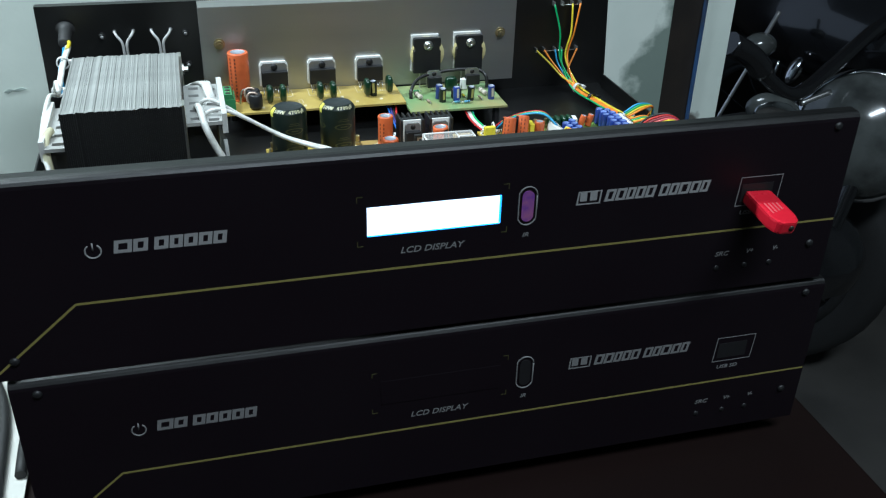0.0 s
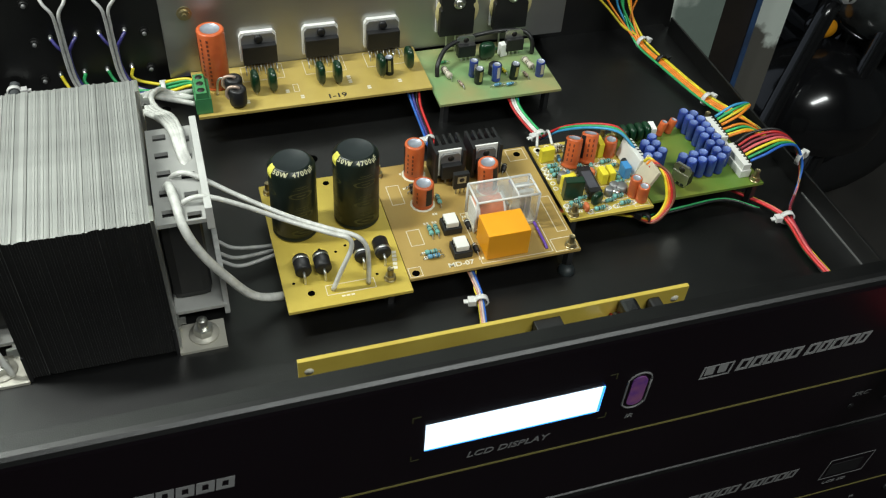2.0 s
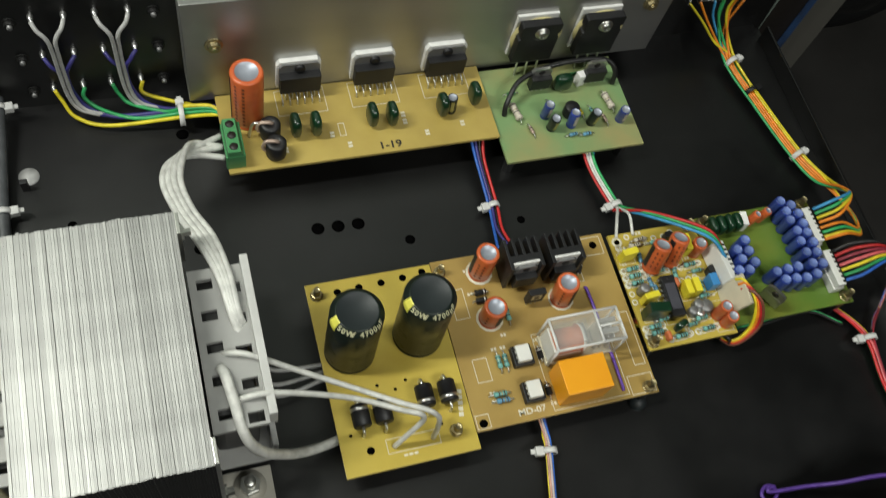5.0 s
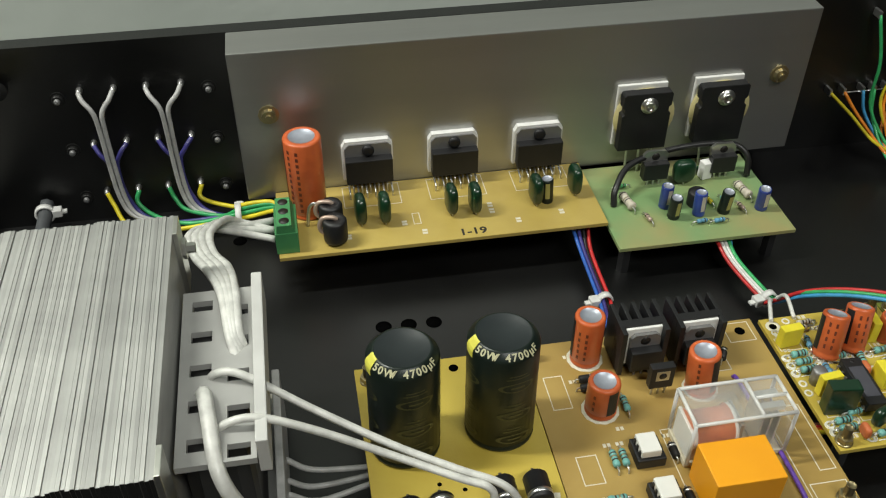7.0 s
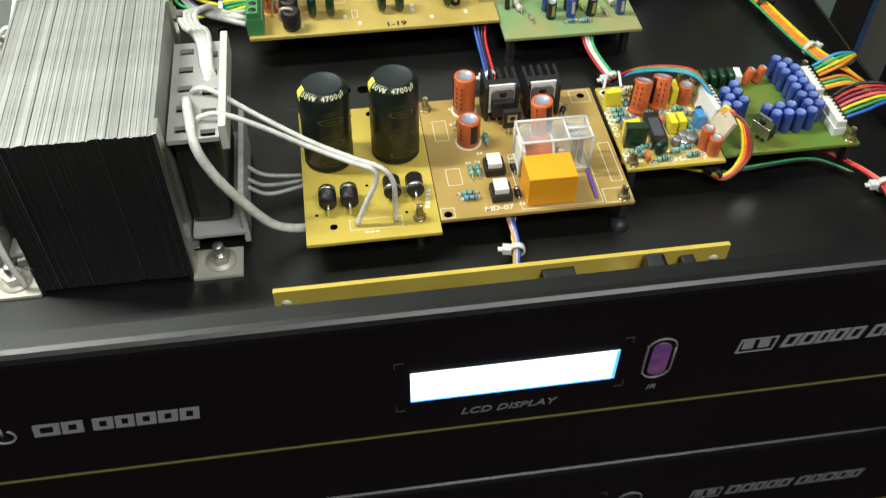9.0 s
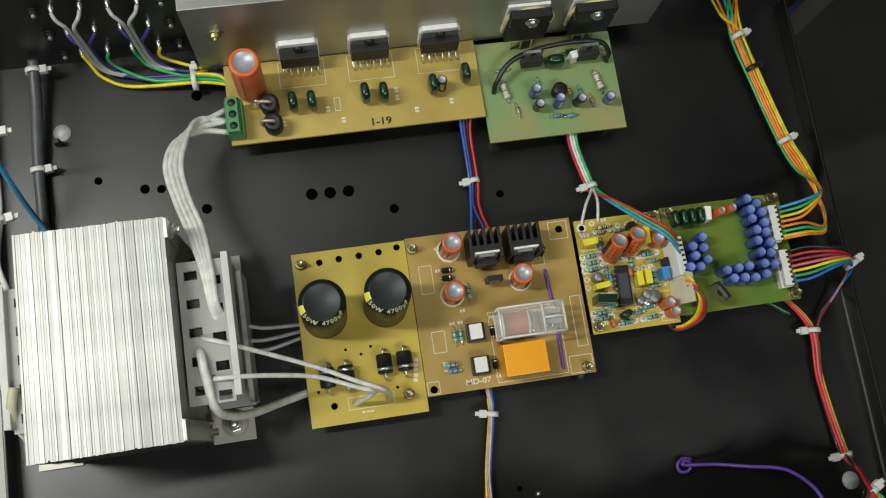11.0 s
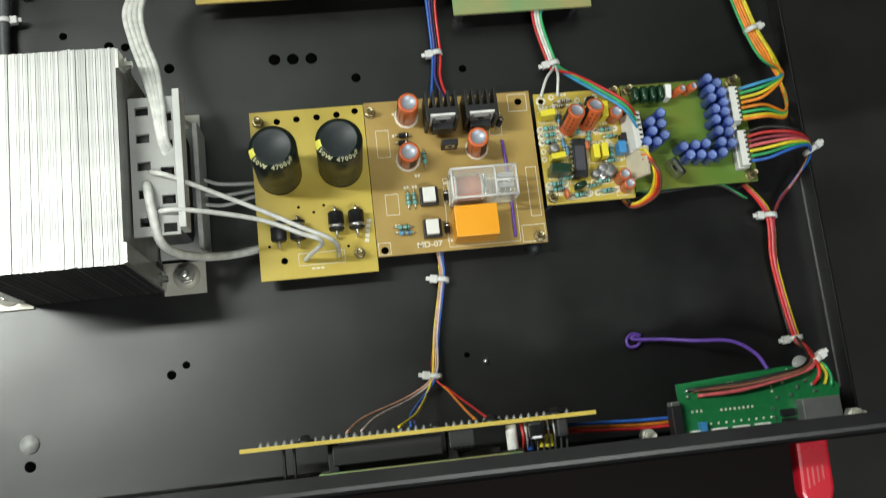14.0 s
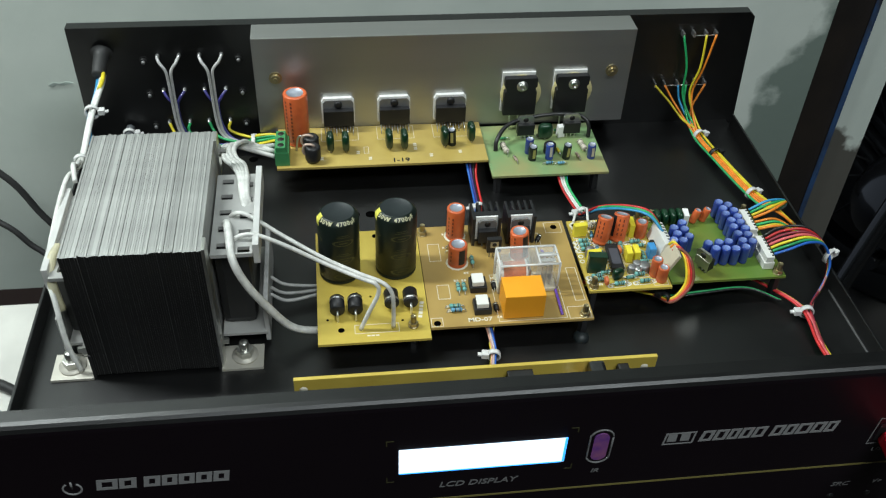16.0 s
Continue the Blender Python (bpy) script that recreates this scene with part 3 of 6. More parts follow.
# ---- beside the amplifiers: papers, cables, a motorcycle beyond the doorway ----
sheet = thing("paper_stack", (-300, 160, -125), "stack of white papers on the bench by the amplifiers", "paper")
for k in range(3):
    part("paper_sheet", box(B(), -430 + 3 * k, 15 - 2 * k, -125 + 1.5 * k, -187 + 2 * k, 283 - 3 * k, -123.6 + 1.5 * k, 0.2), PAPER, sheet)
for name, pts, r, lab in (("power_cable", [(-520, 350, 60), (-300, 338, -8), (-246, 332, -45), (-226, 330, -82), (-208, 326, -106), (-180, 318, -119), (-120, 316, -121)], 2.4, "thin black cable hanging behind the amplifiers"),
                          ("power_cable", [(-520, 352, -10), (-300, 340, -72), (-256, 333, -91), (-238, 330, -112), (-215, 326, -120), (-120, 322, -121)], 2.2, "thin black cable hanging behind the amplifiers"),
                          ("power_cable", [(-430, 240, -116), (-280, 215, -116), (-225, 196, -116), (-192, 150, -117), (-186, 60, -118)], 3.2, "black cable lying on white papers"),
                          ("power_cable", [(-430, 225, -116), (-290, 200, -116), (-232, 178, -116), (-204, 130, -117), (-196, 40, -118)], 3.2, "black cable lying on white papers")):
    cb = thing(name, pts[-1], lab, "cable", "cables beside the amplifiers")
    part("sheath", tube(B(), pts, r, 9, 8), RUBBER, cb)
mk = part("wall_mark", prism(B(), [(-214, -6), (-210, -3.5), (-206, -4.6), (-201, -3), (-197, -4.4), (-203, -6), (-208, -5.6), (-211, -7.4)], "y", 379.6, 380.2), GRIME, None)
tagged(mk, "dark smear on the distempered wall", "mark", "", "structure")


def ball(bm, c, rad, seg=20, rows=12, cut=1.0, mi=0):
    """A rounded shell with three radii; cut below 1 leaves it open under that share of its height."""
    prof = []
    grid = []
    for i in range(rows + 1):
        th = math.pi * cut * i / rows
        grid.append([bm.verts.new((c[0] + rad[0] * math.sin(th) * math.cos(a), c[1] + rad[1] * math.sin(th) * math.sin(a), c[2] + rad[2] * math.cos(th))) for a in (2 * math.pi * k / seg for k in range(seg))])
    for p, q in zip(grid, grid[1:]):
        for k in range(seg):
            f = bm.faces.new([p[k], p[(k + 1) % seg], q[(k + 1) % seg], q[k]])
            f.smooth, f.material_index = True, mi
    bmesh.ops.remove_doubles(bm, verts=bm.verts, dist=0.01)
    return bm


bike = thing("motorcycle", (930, 850, -860), "black motorcycle with chrome fittings parked beyond the doorway", "motorcycle")
face = pose(968, 800, -312, 78, 0, -38)
hl = part("headlight", lathe(B(), [(0, -64), (50, -58), (84, -34), (100, -4)], 32), GLOSS, bike, m=face)
part("lens", lathe(B(), [(0, 58), (36, 54), (66, 42), (90, 22), (103, 0), (108, -6)], 32), DULL, hl, "curved headlight lens", m=face)
part("rim", lathe(B(), [(99, -4), (104, -10), (110, -8), (110, 2), (104, 4)], 32), CHROME, hl, m=face)
part("handlebar", tube(B(), [(735, 800, -165), (775, 800, -205), (830, 806, -232), (905, 830, -200), (1000, 860, -150), (1100, 890, -140), (1200, 900, -170)], 12, 10, 6), GLOSS, bike)
part("grip", tube(B(), [(690, 795, -140), (735, 800, -165), (760, 800, -190)], 18, 12, 4), GLOSS, bike)
# Oval glassy indicator on a short stalk below the handlebar.
mr = part("mirror", ball(B(), (0, 0, 0), (52, 18, 30)), DULL, bike, m=at(794, 803, -257, 10, 20, 0))
part("stalk", tube(B(), [(838, 800, -246), (862, 800, -238), (888, 800, -230)], 4.5, 8, 4), SOLDER, mr)
part("mirror_glass", ball(B(), (0, -14, 0), (44, 6, 24)), CHROME, mr, m=at(794, 803, -257, 10, 20, 0))
lv = part("switch_lever", prism(B(), [(-34, -10), (20, -18), (34, -8), (30, 12), (-22, 18), (-36, 8)], "y", -7, 7, bevel=4), WIRE["grey"], bike, m=at(839, 770, -298, 0, 40, 0))
for k in range(3):
    part("printed_bar", box(B(), 2 + k * 9, -7.6, -10, 6 + k * 9, -6.9, 9), INK, lv, m=at(839, 770, -298, 0, 40, 0))
for dx in (0, 130):
    part("fork_tube", tube(B(), [(842 + dx, 785, -330), (800 + dx, 760, -420), (735 + dx, 720, -560), (700 + dx, 700, -650)], 14, 12, 4), GLOSS, bike)
rear = part("indicator", ball(B(), (0, 0, 0), (30, 24, 22)), DULL, bike, m=at(884, 1000, -216))
part("stalk", tube(B(), [(890, 1000, -200), (900, 1000, -178), (909, 1000, -158)], 4, 8, 3), GREYTAB, rear)
part("clutch_lever", tube(B(), [(873, 1000, -243), (850, 1000, -294), (825, 1000, -349)], 3.2, 8, 4), SOLDER, bike)
part("cable_end", tube(B(), [(928, 1000, -246), (925, 1000, -274)], 2.4, 8), CHROME, bike)
# Small chrome pieces added for the scattered highlights on the bodywork.
part("chrome_cap", ball(B(), (0, 0, 0), (12, 14, 26)), CHROME, bike, m=at(964, 1000, -266, 0, 25, 0))
for dx, dz, r in ((0, 0, 15), (14, 10, 11), (-16, -8, 9), (4, -22, 10), (16, -14, 8)):
    part("chrome_fitting", ball(B(), (0, 0, 0), (r, r, r * 1.3), 14, 8), CHROME, bike, m=at(1046 + dx, 1000, -199 + dz, 0, 20, 0))
part("tank", ball(B(), (1120, 1120, -190), (170, 330, 130)), GLOSS, bike)
part("seat", ball(B(), (1250, 1420, -180), (140, 260, 60)), RUBBER, bike)
part("front_fender", ball(B(), (890, 800, -520), (120, 110, 95), cut=0.6), GLOSS, bike)
part("engine", box(B(), 950, 930, -760, 1200, 1200, -420, 40), RUBBER, bike)
for k in range(6):
    part("engine_fin", box(B(), 935, 915, -640 + k * 34, 1215, 1215, -628 + k * 34, 4), RUBBER, bike)
for cx, cy in ((960, 990), (1290, 1480)):
    wh = part("wheel", lathe(B(), [(190, -28), (232, -34), (250, -20), (256, 0), (250, 20), (232, 34), (190, 28)], 40, axis="y"), RUBBER, bike, m=at(cx, cy, -604, 0, 0, -52))
    part("rim", lathe(B(), [(172, -18), (190, -26), (190, 26), (172, 18), (172, -18)], 40, axis="y"), RUBBER, wh, m=at(cx, cy, -604, 0, 0, -52))
    part("hub", lathe(B(), [(0, -40), (26, -40), (30, -20), (30, 20), (26, 40), (0, 40)], 20, axis="y"), RUBBER, wh, m=at(cx, cy, -604, 0, 0, -52))
    for k in range(12):
        a = 2 * math.pi * k / 12
        part("spoke", lambda: tube(B(), [(28, 12, 0), (174, 0, 0)], 2.2, 5), RUBBER, wh, m=at(cx, cy, -604, 0, 0, -52) @ Matrix.Rotation(a, 4, "Y"), key="spoke")
for a, b in (((905, 830, -370), (1010, 930, -560)), ((985, 850, -330), (900, 860, -640)), ((1010, 900, -640), (800, 770, -600))):
    part("frame_tube", tube(B(), [a, b], 12, 10), GLOSS, bike)
for x, y, z in ((1040, 815, -250), (880, 830, -400)):
    ind = part("indicator", ball(B(), (0, 0, 0), (26, 20, 20)), GLOSS, bike, m=at(x, y, z))
    part("lens", ball(B(), (0, -10, 0), (20, 14, 16)), RELAY, ind, m=at(x, y, z))


# ---- small electrical parts ----
# Lighter grey-blue that puts the sheen of chip tops into the colour.
CHIPTOP = material("chip_top_sheen", (0.07, 0.07, 0.085), 0.35, scale=200)

def ecap(parent, x, y, z, r, h, mat, lean=(0, 0), turn=0.0, stripe=True, top=None, name="capacitor", toward=None):
    prof = [(0, 0), (r * 0.92, 0), (r, 0.5), (r, 1.4), (r * 0.93, 1.9), (r, 2.5), (r, h - 0.9), (r * 0.96, h - 0.2), (r * 0.86, h), (r * 0.80, h), (r * 0.78, h - 0.3, 1), (0, h - 0.25, 1)]

    if r > 10:
        prof[6:10] = [(r, h - 2.9), (r - 0.15, h - 2.45), (r - 0.5, h - 1.9), (r - 1.9, h - 0.35), (r - 2.3, h - 0.05), (r - 2.7, h)]
        prof[-2:] = [(r - 3.0, h - 0.3, 1), (0, h - 0.25, 1)]
    elif mat is C_ORANGE:
        prof[9:11] = [(r * 0.70, h), (r * 0.68, h - 0.3, 1)]

    def make():
        bm = lathe(B(), prof, 20 if r < 6 else 32)
        return bm
    top = top or C_TOP
    where = at(x, y, z, lean[0], lean[1], turn)
    if toward:
        where = Matrix.Translation((x, y, z)) @ Vector(toward).to_track_quat("Z", "Y").to_matrix().to_4x4() @ at(0, 0, 0, 0, 0, turn)
    c = part(name, make, [mat, top], parent, m=where, key=("ecap", r, h, mat.name))
    if stripe:
        def band():
            bm = B()
            line = [[bm.verts.new(((r + 0.06) * math.cos(q), (r + 0.06) * math.sin(q), zz)) for zz in (2.7, h - 1.0)] for q in np.linspace(-0.35, 0.35, 5)]
            for p, q in zip(line, line[1:]):
                bm.faces.new([p[0], q[0], q[1], p[1]])
            return bm
        if mat is C_ORANGE:
            def marks():
                bm = B()
                for q0 in (0.75, 1.25, -1.3):
                    for zz in np.arange(4.0, h - 3.0, 2.6):
                        vs = [bm.verts.new(((r + 0.05) * math.cos(u), (r + 0.05) * math.sin(u), v)) for u, v in ((q0, zz), (q0 + 0.16, zz), (q0 + 0.16, zz + 1.5), (q0, zz + 1.5))]
                        bm.faces.new(vs)
                return bm
            part("printed_mark", marks, C_INK, c, m=where, key=("marks", r, h))
        part("polarity_stripe", band, [BLACK if mat is C_ORANGE else C_STRIPE if mat is C_DARK else R_TAN], c, m=where, key=("stripe", r, h, mat.name))
    return c


def resistor(parent, x, y, z, turn=0.0, mat=None, length=6.4, r=1.15, name="resistor"):
    def make():
        k = length / 2
        bm = lathe(B(), [(0, -k), (r * 0.8, -k), (r, -k + 0.5), (r, -k + 1.4), (r * 0.84, -k + 1.9), (r * 0.86, -0.9), (r * 0.86, -0.4, 1), (r * 0.86, 0.3, 0), (r * 0.86, 0.8, 2), (r * 0.84, k - 1.9, 0), (r, k - 1.4), (r, k - 0.9, 1), (r, k - 0.5), (r * 0.8, k), (0, k)], 10, axis="x")
        for s in (-1, 1):
            tube(bm, [(s * k * 0.9, 0, 0), (s * (k + 1.2), 0, 0), (s * (k + 1.9), 0, -0.6), (s * (k + 2.0), 0, -2.2)], 0.3, 5, 3, mi=3)
        return bm
    return part(name, make, [mat or R_BODY, INK, BRASS, SOLDER], parent, m=at(x, y, z + 1.5, 0, 0, turn), key=("res", length, r, (mat or R_BODY).name))


def drop(bm, rx, ry, rz, cz, e=0.62, seg=18, rows=10, mi=0):
    """A rounded pillow: an ellipsoid squared off a little."""
    def pw(v, k):
        return math.copysign(abs(v) ** k, v)
    grid = []
    for i in range(rows + 1):
        th = math.pi * i / rows
        grid.append([bm.verts.new((rx * pw(math.sin(th), e) * pw(math.cos(a), e), ry * pw(math.sin(th), e) * pw(math.sin(a), e), cz + rz * pw(math.cos(th), e))) for a in (2 * math.pi * k / seg for k in range(seg))])
    for p, q in zip(grid, grid[1:]):
        for k in range(seg):
            f = bm.faces.new([p[k], p[(k + 1) % seg], q[(k + 1) % seg], q[k]])
            f.smooth, f.material_index = True, mi
    bmesh.ops.remove_doubles(bm, verts=bm.verts, dist=0.001)
    return bm


def film(parent, x, y, z, w, d, h, mat, turn=0.0, name="film_capacitor"):
    def make():
        bm = drop(B(), w / 2, d / 2, (h - 0.8) / 2, 0.8 + (h - 0.8) / 2)
        for s in (-1, 1):
            tube(bm, [(0, s * d * 0.25, 2.4), (0, s * d * 0.25, -0.2)], 0.35, 5, mi=1)
        return bm
    return part(name, make, [mat, SOLDER], parent, m=at(x, y, z, 0, 0, turn), key=("film", w, d, h, mat.name))


def boxcap(parent, x, y, z, w, d, h, mat, turn=0.0, name="box_capacitor"):
    return part(name, lambda: box(B(), -w / 2, -d / 2, 0.2, w / 2, d / 2, h, 0.4), mat, parent, m=at(x, y, z, 0, 0, turn), key=("boxcap", w, d, h, mat.name))


def chip(parent, x, y, z, w, d, h, turn=0.0, pins=7, name="chip"):
    def make():
        bm = box(B(), -w / 2, -d / 2, 1.0, w / 2, d / 2, h, 0.3)
        for k in range(pins):
            yy = -d / 2 + d * (k + 0.5) / pins
            for s in (-1, 1):
                box(bm, s * w / 2 - 0.1 * s, yy - 0.4, h * 0.45, s * (w / 2 + 0.9), yy + 0.4, h * 0.45 + 0.3, mi=1)
                box(bm, s * (w / 2 + 0.7), yy - 0.3, -0.2, s * (w / 2 + 0.95), yy + 0.3, h * 0.45 + 0.3, mi=1)
        lathe(bm, [(0, h + 0.02), (0.7, h + 0.02), (0.7, h - 0.2)], 10, (0, d / 2 - 1.5, 0))
        # lighter patch for the sheen of the top
        box(bm, -w * 0.36, -d * 0.34, h - 0.1, w * 0.36, d * 0.30, h + 0.05, mi=2)
        return bm
    return part(name, make, [BLACK, SOLDER, CHIPTOP], parent, m=at(x, y, z, 0, 0, turn), key=("chip", w, d, h, pins))


def screw(parent, x, y, z, mat=None, nut=True, name="screw", long=6.2):
    """A standing bolt end with washer and hexagon nut."""
    def make():
        bm = lathe(B(), [(0, 0), (2.7, 0), (2.7, 0.5), (1.5, 0.5)], 16)
        if nut:
            prism(bm, [(2.5 * math.cos(a), 2.5 * math.sin(a)) for a in np.linspace(0, 2 * math.pi, 7)[:-1]], "z", 0.5, 2.5, bevel=0.2)
        prof = [(1.4, 0.5)]
        k = 0.5
        while k < long:
            prof += [(1.25, k + 0.2), (1.45, k + 0.4)]
            k += 0.4
        lathe(bm, prof + [(1.2, long), (0, long)], 12)
        return bm
    return part(name, make, mat or BRASS, parent, m=at(x, y, z), key=("screw", (mat or BRASS).name, nut, long))


def standoff(parent, x, y, z):
    part("standoff", lambda: lathe(B(), [(0, 0), (2.6, 0), (2.6, z), (0, z)], 6, smooth=False), BLACK, parent, m=at(x, y, 0), key=("standoff", z))


def hole(parent, x, y, z, r=1.7, name="hole"):
    part(name, lambda: lathe(B(), [(0, 0), (r, 0), (r, 0.05), (0, 0.05)], 16), HOLE, parent, m=at(x, y, z), key=("hole", r))


def silk(parent, x0, y0, x1, y1, z, t=0.3):
    bm = B()
    for a in ((x0, y0, x1, y0 + t), (x0, y1 - t, x1, y1), (x0, y0 + t, x0 + t, y1 - t), (x1 - t, y0 + t, x1, y1 - t)):
        box(bm, a[0], a[1], z, a[2], a[3], z + 0.06)
    part("printed_outline", bm, SILK, parent)


def dashes(parent, x, y, z, n, w, h, gap, turn=0.0):
    bm = B()
    for k in range(n):
        box(bm, k * (w + gap), 0, 0, k * (w + gap) + w, h, 0.06)
    part("printed_mark", bm, SILK, parent, m=at(x, y, z, 0, 0, turn))


def rings(parent, places, z, r=1.1, mat=None):
    for x, y in places:
        part("printed_ring", lambda: lathe(B(), [(r * 0.55, 0), (r, 0), (r, 0.07), (r * 0.55, 0.07), (r * 0.55, 0)], 12), mat or SILK, parent, m=at(x, y, z), key=("ring", r, mat is None))


def oval(parent, x, y, z, half, turn, r=1.6, t=0.42):
    """A printed outline with two round pad rings at its ends."""
    def make():
        bm = B()
        for s in (-1, 1):
            lathe(bm, [(r - t, 0), (r, 0), (r, 0.07), (r - t, 0.07), (r - t, 0)], 14, (s * (half - r), 0, 0))
            box(bm, -half + 2 * r - 0.3, s * r - t * 0.5 * (1 + s), 0, half - 2 * r + 0.3, s * r + t * 0.5 * (1 - s), 0.06)
        return bm
    part("printed_outline", make, SILK_W, parent, m=at(x, y, z, 0, 0, turn), key=("oval", half, r))


def tab_transistor(parent, x, y, z, w=10, h=15, turn=0.0, tab=None, name="transistor"):
    """Upright package: moulded body, metal tab with a hole, three legs."""
    def make():
        bm = box(B(), -w / 2, -2.2, 3.5, w / 2, 2.2, 3.5 + h * 0.58, 0.3)
        prism(bm, [(-w / 2, 3.5 + h * 0.5), (w / 2, 3.5 + h * 0.5), (w / 2, h + 1), (w / 2 - 1.5, h + 2.6), (-w / 2 + 1.5, h + 2.6), (-w / 2, h + 1)], "y", 0.9, 2.3, 1)
        box(bm, -w / 2 + 0.1, 2.0, 3.6, w / 2 - 0.1, 2.4, 3.5 + h * 0.52, mi=1)
        lathe(bm, [(0, 0.86), (1.7, 0.86), (1.7, 1.0)], 14, (0, 0, h), axis="y", mi=2)
        lathe(bm, [(1.7, 2.2), (1.7, 2.44), (0, 2.44)], 14, (0, 0, h), axis="y", mi=2)
        for k in (-1, 0, 1):
            box(bm, k * 2.54 - 0.4, -0.3, -0.3, k * 2.54 + 0.4, 0.3, 3.8, mi=1)
        return bm
    return part(name, make, [BLACK, tab or ZINC, INK], parent, m=at(x, y, z, 0, 0, turn), key=("tab", w, h, (tab or ZINC).name))


def header(parent, x, y, z, n, turn=0.0, mat=None, name="connector", tall=8.0):
    """A white wire housing in its header, a slot for each wire."""
    L = n * 2.5 + 1.5

    def make():
        bm = box(B(), -2.9, -L / 2, 0, 2.9, L / 2, tall * 0.55, 0.25)
        box(bm, -2.2, -L / 2 + 0.5, tall * 0.5, 2.2, L / 2 - 0.5, tall, 0.25)
        for k in range(n):
            yy = (k - (n - 1) / 2) * 2.5
            box(bm, 1.0, yy - 0.6, tall * 0.7, 2.35, yy + 0.6, tall + 0.06, mi=1)
        return bm
    return part(name, make, [mat or WHITE, INK], parent, m=at(x, y, z, 0, 0, turn), key=("header", n, tall, (mat or WHITE).name))


# ---- wiring ----
def offsets(path, n, r):
    """Side-by-side lines for n wires of radius r round one path."""
    pts = [Vector(p) for p in path]
    out = []
    rb = r * (0.0 if n == 1 else 1.0 if n == 2 else 0.62 * math.sqrt(n) + 0.35)
    for i in range(n):
        a = 2 * math.pi * i / n + 0.4
        line = []
        for k, p in enumerate(pts):
            d = (pts[min(k + 1, len(pts) - 1)] - pts[max(k - 1, 0)]).normalized()
            side = d.cross(Vector((0, 0, 1)))
            side = side.normalized() if side.length > 0.05 else Vector((1, 0, 0))
            up = side.cross(d)
            tw = a + k * 0.25
            line.append(p + rb * (math.cos(tw) * side + math.sin(tw) * up))
        out.append(line)
    return out


def tie(parent, x, y, z, turn, r, mat=None, tail=2.0):
    """A nylon tie round a bundle that runs along turn (degrees from +x)."""
    def make():
        bm = lathe(B(), [(r, -1.2), (r + 0.8, -1.2), (r + 0.8, 1.2), (r, 1.2), (r, -1.2)], 14, axis="x")
        box(bm, -1.9, r - 0.2, -1.5, 1.9, r + 3.4, 1.7, 0.4)
        box(bm, -1.0, r + 3.3, -0.5, 1.0, r + 3.3 + tail, 0.4, 0.1)
        return bm
    part("cable_tie", make, mat or TIE, parent, "clipped translucent nylon tie", m=at(x, y, z, 0, 0, turn), key=("tie", r, tail, (mat or TIE).name))


def harness(name, label, wires, r=0.75, ties=(), category="wiring"):
    """wires: rows of (colour, places)."""
    p0 = Vector(wires[0][1][0])
    t = thing(name, (p0.x, p0.y, 0), label, category)
    for color, pts in wires:
        part("wire", tube(B(), pts, r, 7, 6), WIRE[color], t)
    for row in ties:
        tie(t, *row)
    return t


def ribbon(path, slots, r):
    """Lines side by side across a path; a slot is (place from the west side, layer)."""
    pts = [Vector(p) for p in path]
    mid = sum(a for a, b in slots) / len(slots)
    out = []
    for a, b in slots:
        line = []
        for k, p in enumerate(pts):
            d = (pts[min(k + 1, len(pts) - 1)] - pts[max(k - 1, 0)]).normalized()
            side = d.cross(Vector((0, 0, 1))).normalized()
            line.append(p + side * (mid - a) * r * 1.8 + Vector((0, 0, b * r * 1.7)))
        out.append(line)
    return out


def bunch(colors, starts, path, ends, r=0.75, slots=None):
    lines = ribbon(path, slots, r) if slots else offsets(path, len(colors), r)
    return [(c, [*s, *lines[i], *e]) for i, (c, s, e) in enumerate(zip(colors, starts, ends))]


def nut_on_stud():
    bm = lathe(B(), [(0, -2.2), (1.9, -2.2), (2.2, -1.8), (2.2, -0.6), (2.9, -0.6), (2.9, 0.05)], 12, axis="y", smooth=False)
    return lathe(bm, [(0, -3.6), (0.9, -3.5), (1.2, -3.1), (1.2, -2.1)], 10, axis="y", mi=1)


# ---- back panel: screws, loudspeaker lugs, phono lugs, mains inlet ----
for x, z in ((-128, 58), (-128, 35), (-128, 12), (-72, 58), (-72, 35), (-72, 12)):
    part("screw", lambda: nut_on_stud(), [DARK_STEEL, GREYTAB], amp, m=at(x, 298, z), key="back_screw")
for x in (-119.5, -107, -95, -82):
    for z in (61, 37.5, 14.5):
        part("solder_lug", lambda: lathe(B(), [(0, -3.6), (0.8, -3.2), (1.3, -1.2), (1.3, 0.05)], 8, axis="y"), SOLDER, amp, m=at(x, 298, z), key="solder_lug")
for z, xs in ((67.5, (205, 212, 220, 226.5)), (31.5, (193, 199.5, 208.5, 214, 220, 227))):
    for x in xs:
        part("phono_lug", lambda: box(B(), -0.6, -5, -1.6, 0.6, 0.05, 1.6, 0.2), SOLDER, amp, m=at(x, 298, z), key="phono_lug")
    part("earth_wire", tube(B(), [(xs[0] + 6, 294.5, z - 1), (xs[-1], 294.5, z - 1)], 0.3, 5), SOLDER, amp)
gb = B()
lathe(gb, [(0, -18), (3.4, -18), (4.0, -16.5), (4.3, -5), (4.7, 0), (6.4, 1)], 20, axis="y")
part("mains_grommet", gb, RUBBER, amp, m=at(-151, 296, 64, 14, 0, 0))

